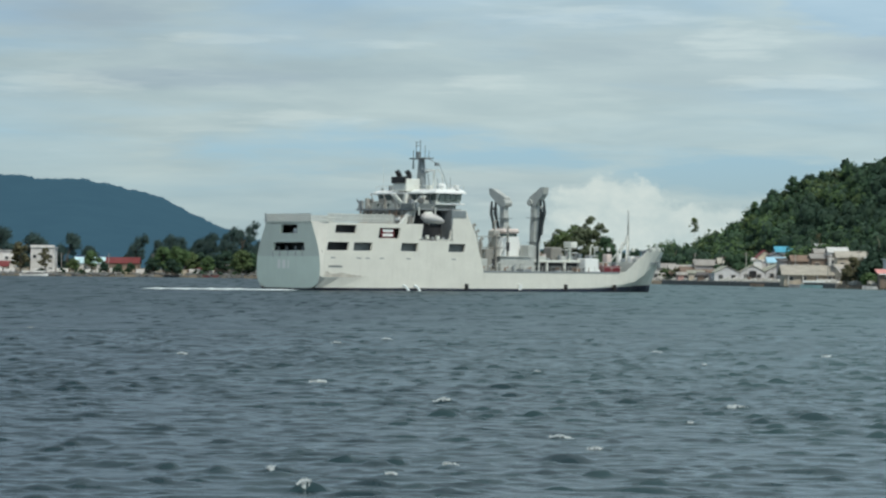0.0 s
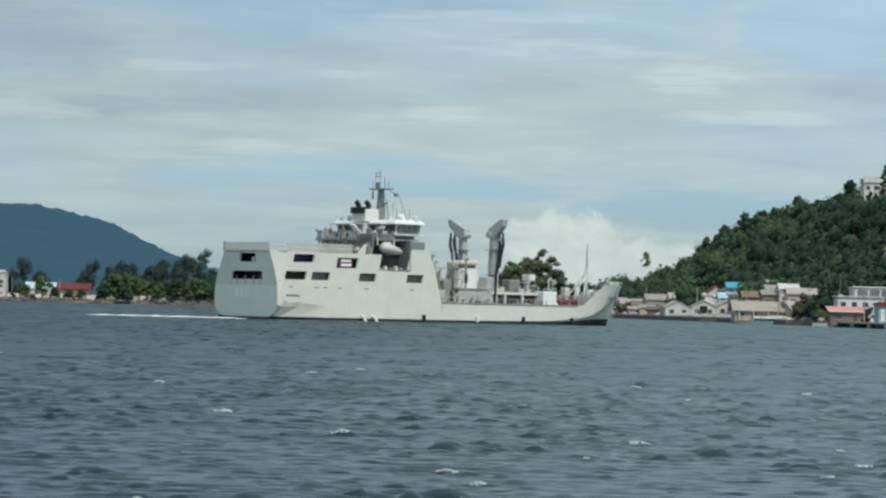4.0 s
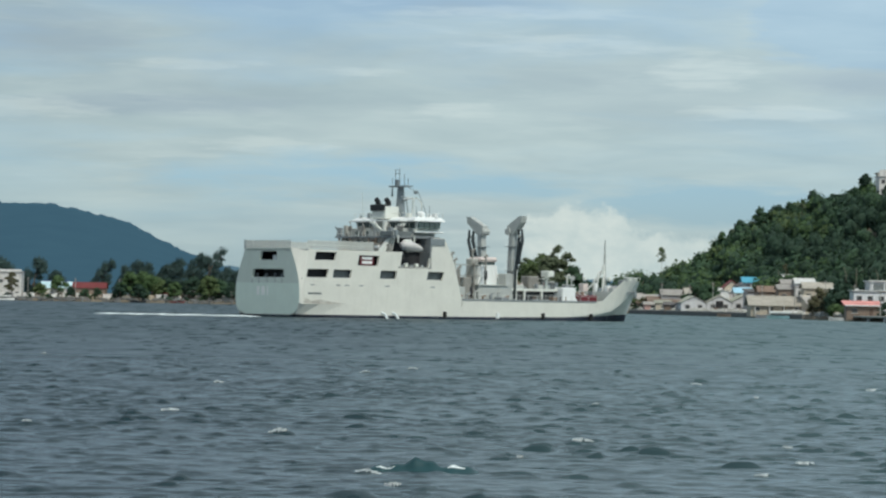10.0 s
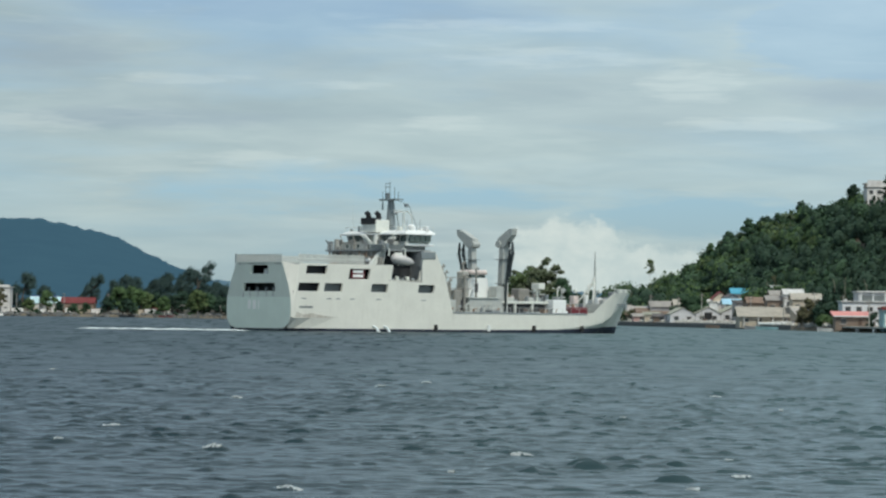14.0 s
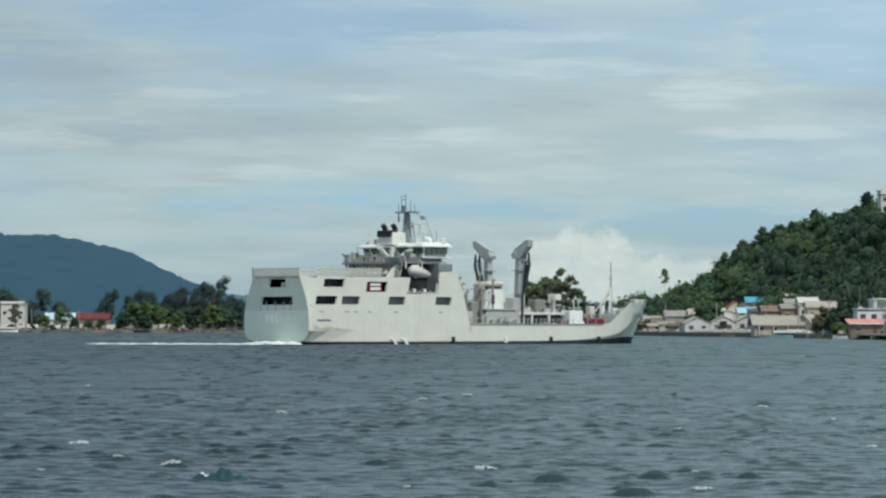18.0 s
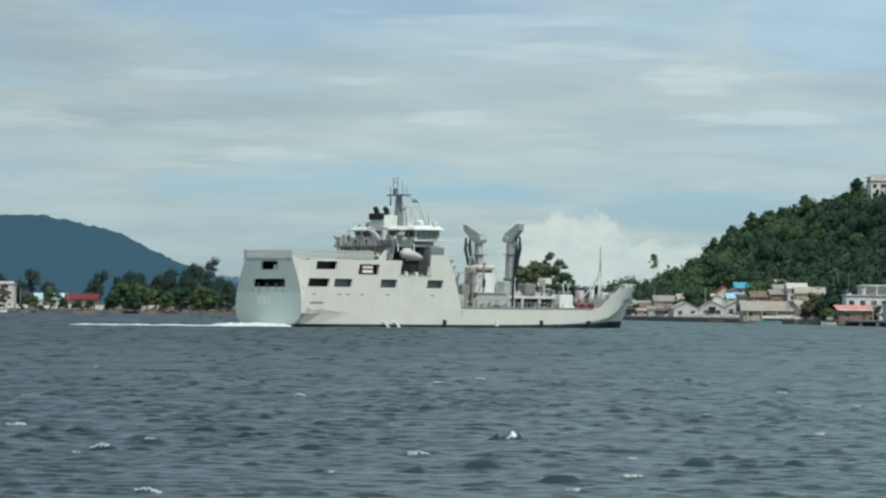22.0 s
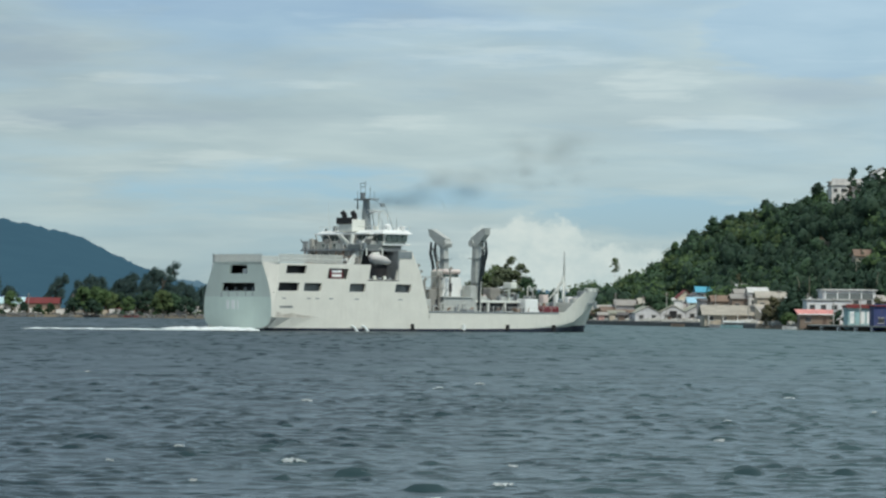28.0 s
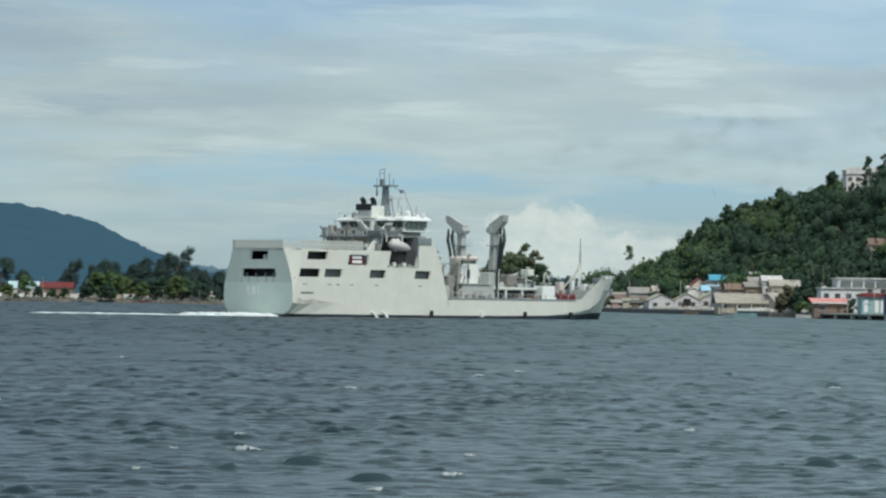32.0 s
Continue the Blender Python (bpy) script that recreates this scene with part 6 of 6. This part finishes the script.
def small_boat(a, s, length, hull, label, canopy=None, yaw=0.0):
    p = spot(a, s)
    ob = tagged(new("boat"), label, "boat", "moored boats")
    ob.matrix_world = pose(p.x, p.y, 0, 0, 0, yaw)
    bm = loft([[(x * length / 2, -0.02 - wy, 0.9 + 0.25 * x * x), (x * length / 2, -wy * 0.7, -0.2), (x * length / 2, wy * 0.7, -0.2), (x * length / 2, 0.02 + wy, 0.9 + 0.25 * x * x)]
               for x, wy in ((-1, 0.5), (-0.6, 0.95), (0, 1.1), (0.6, 0.8), (1, 0.05))])
    part("hull", bm, hull, ob)
    part("thwart", box(-length * 0.4, length * 0.35, -0.7, 0.7, 0.5, 0.6), WOOD, ob)
    if canopy:
        part("canopy", box(-length * 0.42, length * 0.38, -1.1, 1.1, 1.6, 2.25, 0.1), canopy, ob)
        for x in (-0.4, 0.0, 0.34):
            for y in (-0.9, 0.9):
                part("stanchion", tube([(length * x, y, 0.6), (length * x, y, 1.95)], 0.05, 4), FRAME, ob)
    return ob


small_boat(0.1190, -6, 10.5, WALLS["teal"], "long green boat with a pale canopy moored at the quay", WHITE, -14)
small_boat(0.1365, -5, 6, WALLS["white"], "small white open boat by the pier", None, -14)
small_boat(0.1010, -4, 7, WALLS["brown"], "brown open boat along the quay", None, -14)
small_boat(0.1135, -5, 7, WALLS["grey"], "grey open boat along the quay", None, -14)
small_boat(-0.1297, -8, 12.5, WALLS["white"], "white launch off the far shore", WALLS["white"])
small_boat(-0.1440, -6, 8, BLACK, "black open boat off the far shore")
small_boat(-0.0860, -5, 7, BLACK, "black open boat off the far shore")
small_boat(-0.0735, 1, 7, RED, "red boat drawn up on the beach")


# ---- foam ----
def foam_patch(rng, x0, x1, y, width, lumps, high=0.3, taper=True):
    """A streak of foam as many low, overlapping lumps."""
    bm = bmesh.new()
    for _ in range(lumps):
        q = rng.random()
        x = x0 + (x1 - x0) * q
        w = width * (0.35 + 0.65 * math.sin(math.pi * min(1, 0.15 + q)) if taper else 1)
        r = rng.uniform(0.35, 1.0)
        one = bmesh.new()
        bmesh.ops.create_icosphere(one, subdivisions=1, radius=1)
        for v in one.verts:
            v.co *= rng.uniform(0.7, 1.25)
        join(bm, one, Matrix.Translation((x, y + rng.normal(0, w * 0.5), 0.0)) @ Matrix.Diagonal((r * rng.uniform(1.5, 4), r * rng.uniform(1, 2), high * rng.uniform(0.5, 1.2), 1)))
    return bm


rng = np.random.default_rng(3)
wake = []
for x0, x1, y, w, n, hi in ((-68, -52, 601, 1.6, 60, 0.34), (-55, -40, 602, 1.4, 70, 0.30), (-42, -30, 603, 1.3, 60, 0.30), (-60, -35, 606, 2.0, 70, 0.22)):
    ob = part("wake_foam", foam_patch(rng, x0, x1, y, w, n, hi * 0.72), WAKEFOAM, None, smooth=True)
    wake.append(tagged(ob, "white foam streak of the tanker's wake", "foam", "wake"))
wash = []
for k, (x, y, w) in enumerate(((-3.0, -5.0, 3.0), (-2.5, -1.0, 3.0), (-3.5, 3.0, 3.5), (-7.0, -6.0, 4.0), (-8.0, 0.0, 4.0), (-8.0, 5.0, 4.0))):
    ob = part("stern_wash", foam_patch(rng, -3.2, 3.2, 0, w * 0.5, 38, 0.55, False), FOAM, None, smooth=True)
    wash.append((tagged(ob, "boiling white wash under the tanker's stern", "foam", "stern wash"), x, y))

# whitecaps ride on the crests of either sheet
caps = []
for k in range(30):
    waves, drift = ((waves_1, 0), (waves_2, 1))[k % 2]
    d = 48 * math.exp(random.random() * (1.6 if k % 2 == 0 else 0.85))
    spread = d * 0.16 + 8
    gx, gy = np.meshgrid(np.linspace(-1.5, 1.5, 31), np.linspace(-1.5, 1.5, 31))
    bx, by = random.uniform(-spread, spread), d
    cell = 0.17 + 0 * gx
    hgt = wave_height(waves, gx + bx, gy + by, cell, cell)
    j = np.unravel_index(np.argmax(hgt), hgt.shape)
    cx, cy = bx + gx[j], by + gy[j]
    length, wide = random.uniform(0.04, 0.13) * (1 + d / 130), random.uniform(0.06, 0.14) * (1 + d / 130)
    if k % 4 == 1:
        length, wide = length * 1.5, wide * 1.5
    turn = random.uniform(-0.3, 0.3)
    sections = []
    for i in range(17):
        q = i / 8 - 1
        ox, oy = q * length, q * length * turn + 0.03 * random.gauss(0, 1)
        w = wide * (1 - q * q) ** 0.5 * random.choice((0.3, 0.7, 1.0, 1.4)) * random.uniform(0.6, 1.2) + 0.004
        row = []
        for v in (-1, -0.6, 0, 0.6, 1):
            px, py = ox + random.gauss(0, 0.008), oy + v * w
            one = np.array([0.17])
            z = float(wave_height(waves, np.array([cx + px]), np.array([cy + py]), one, one)[0])
            row.append((px, py, z + 0.035 * (1 - v * v) * random.uniform(0.2, 1.4) - (0.03 if abs(v) == 1 else 0)))
        sections.append(row)
    ob = part("whitecap", loft(sections), CAPFOAM, None, smooth=True)
    caps.append((tagged(ob, "small white breaking crest on the waves", "foam", "whitecaps"), cx, cy, drift))

# larger crests that rise, break and sink again: place, distance, time, width, share of foam
CRESTS = ((-1.8, 79.0, 7.0, 1.9, 0.9), (5.2, 79.0, 7.1, 1.7, 0.25), (0.5, 74.4, 9.6, 2.6, 0.42), (2.7, 64.5, 13.0, 2.2, 0.9), (-6.5, 88.0, 30.0, 0.9, 0.8), (6.6, 84.0, 29.9, 1.3, 0.3), (3.0, 92.0, 22.8, 1.4, 0.5), (-5.0, 80.0, 18.2, 1.5, 0.3))
CREST_WATER = mat("crest_water", (0.012, 0.050, 0.056), 0.30, vary=0.25, scale=2.0, bump=0.3, bump_scale=5.0)
crests = []
for k, (x, y, t, wide, foam) in enumerate(CRESTS):
    roller = tagged(new("breaking_wave"), "teal breaking wave with white foam on its crest", "wave", "breaking waves")
    swell_rows, patches = [], [[]]
    for i in range(33):
        q = i / 16 - 1
        rim = (1 - q * q) ** 0.8 * (0.75 + 0.25 * math.sin(7 * q + k) + 0.14 * math.sin(19 * q + 2 * k))
        h, back = 0.29 * rim, 0.05 * math.sin(5 * q + k)
        px = q * wide / 2
        swell_rows.append([(px, back - 0.55, -0.12), (px, back - 0.20, h * 0.30 - 0.06), (px, back - 0.06, h * 0.85 - 0.03), (px, back + 0.02, h), (px, back + 0.22, h * 0.72), (px, back + 0.7, h * 0.2 - 0.04), (px, back + 1.2, -0.14)])
        f = rim * (math.sin(4.1 * q + 2.3 * k) * 0.6 + math.sin(11 * q + k) * 0.3 + 2.2 * foam - 1.0)
        f = min(1.0, max(0.0, f)) * random.uniform(0.75, 1.1)
        if f < 0.12 or abs(q) > 0.97:
            patches.append([])
            f = 0.0
        patches[-1].append([(px, back - 0.05 - 0.10 * f, h - 0.06 - 0.10 * f), (px, back - 0.04 - 0.07 * f, h - 0.03 - 0.03 * f), (px, back + 0.01, h - 0.02 + 0.05 * f), (px, back + 0.05 + 0.06 * f, h - 0.05)])
    part("swell", loft(swell_rows), CREST_WATER, roller, smooth=True)
    for rows in patches:
        if len(rows) > 2:
            part("foam", loft(rows), FOAM, roller, "ragged white foam")
    crests.append(roller)

# ---- smoke puffs that leave the funnel late in the clip: loose flakes of soot and haze ----
puffs = []
flakes = np.random.default_rng(23)
for k in range(46):
    bm = bmesh.new()
    turn = Euler((1.57 + flakes.normal(0, 0.25), flakes.uniform(0, 6.28), flakes.uniform(-0.7, 0.7))).to_matrix()
    rim = [bm.verts.new(turn @ Vector((4.0 * math.cos(t), 4.0 * math.sin(t), 0.35 * math.sin(3 * t)))) for t in (2 * math.pi * i / 14 for i in range(14))]
    hub = bm.verts.new((0, 0, 0))
    for i in range(14):
        bm.faces.new((hub, rim[i], rim[(i + 1) % 14]))
    puffs.append(tagged(part("smoke_puff", bm, SMOKE, None, smooth=True), "thin dark puff of exhaust smoke", "smoke", "exhaust smoke", "stuff"))
    grow = (0.42, 0.55, 0.75, 0.9)[k % 4]
    puffs[-1].scale = (grow * 1.75, grow, grow * 0.85)


# ---- what moves ----
def ship_pose(t):
    ts = [r[0] for r in SHIP_ROWS]
    return pose(*(float(np.interp(t, ts, [r[k] for r in SHIP_ROWS])) for k in (1, 2)), 0, 0, 0, float(np.interp(t, ts, [r[3] for r in SHIP_ROWS])))


DRIFT_1, DRIFT_2 = ((-5, 5), (6, -4)), ((6, 6), (-6, -6))


def motions():
    walk(ship, [(t, pose(x, y, 0, 0, 0, a)) for t, x, y, a in SHIP_ROWS])
    walk(water_1, [(0, pose(*DRIFT_1[0], 0)), (32, pose(*DRIFT_1[1], 0))])
    walk(water_2, [(0, pose(*DRIFT_2[0], 0)), (32, pose(*DRIFT_2[1], 0))])
    for cap, x, y, which in caps:
        (x0, y0), (x1, y1) = (DRIFT_1, DRIFT_2)[which]
        walk(cap, [(0, pose(x + x0, y + y0, 0)), (32, pose(x + x1, y + y1, 0))])
    for roller, (x, y, t, wide, foam) in zip(crests, CRESTS):
        rows = [(0, pose(x + 0.6, y + 9, -0.7))] if t > 3 else []
        for dt, z in ((-2.2, -0.6), (-0.9, -0.06), (0, 0.03), (0.5, 0.03), (1.0, -0.14), (2.0, -0.6)):
            if t + dt < 32:
                rows.append((t + dt, pose(x - 0.35 * dt, y - 4.4 * dt, z)))
        if rows[-1][0] < 31:
            rows.append((32, pose(x - 1.5, y - 14, -0.7)))
        walk(roller, rows)
    # the old wake drifts slowly away; the last streaks follow the stern
    for ob, (dx0, dx1) in zip(wake, ((11.5, 2.5), (5, -1), (0, -2), (6, -2))):
        walk(ob, [(0, pose(dx0, 0, 0)), (16, pose((dx0 + dx1) / 2, 0.5, 0)), (32, pose(dx1, 1, 0))])
    # the wash wells up under the stern as the screws bite, and follows it
    for k, (ob, x, y) in enumerate(wash):
        start = 16.2 + 1.2 * k
        rows = []
        for t in (0, 12, start - 1, start, start + 1.5, 24, 28, 32):
            rise = -1.6 if t < start else -0.5 if t == start else 0.0
            m = ship_pose(t) @ Matrix.Translation((x - 0.15 * max(0, t - start), y, 0))
            if not rows or t > rows[-1][0]:
                rows.append((t, pose(m.translation.x, m.translation.y, rise, 0, 0, 12 * math.sin(t + k))))
        walk(ob, rows)
    # smoke: held inside the funnel casing, then two bursts blown ahead that thin out as they spread
    rng = np.random.default_rng(17)
    for k, ob in enumerate(puffs):
        start = 23.7 + 1.3 * k / 18 if k < 18 else 25.6 + 2.2 * (k - 18) / 28
        ox, oy, oz = rng.normal(0, 0.8, 3)
        gust = 1.0 if k < 18 else 0.72 + 0.2 * math.sin(k * 0.5)
        rows = []
        for t in (0, 8, 16, 22.5, start, start + 0.5, start + 1.2, start + 2.2, start + 3.4, start + 5, start + 7, 32.5):
            age = max(0.0, t - start)
            m = ship_pose(min(t, 32))
            at = m @ Vector((29.4, 0.2, 15.0 if t < start else 23.2))
            rise = gust * (4.6 * (1 - math.exp(-age / 0.9)) + 2.1 * age)
            at += Vector(((10.4 + ox) * age + 0.35 * max(0.0, age - 3) ** 3, 1.5 * age + 2 * oy * age, rise + 0.75 * oz * age))
            if not rows or t > rows[-1][0] + 0.05:
                rows.append((min(t, 32.5), pose(*at, 0, 0, 9 * math.sin(k) * min(age, 2))))
        walk(ob, rows)


motions()
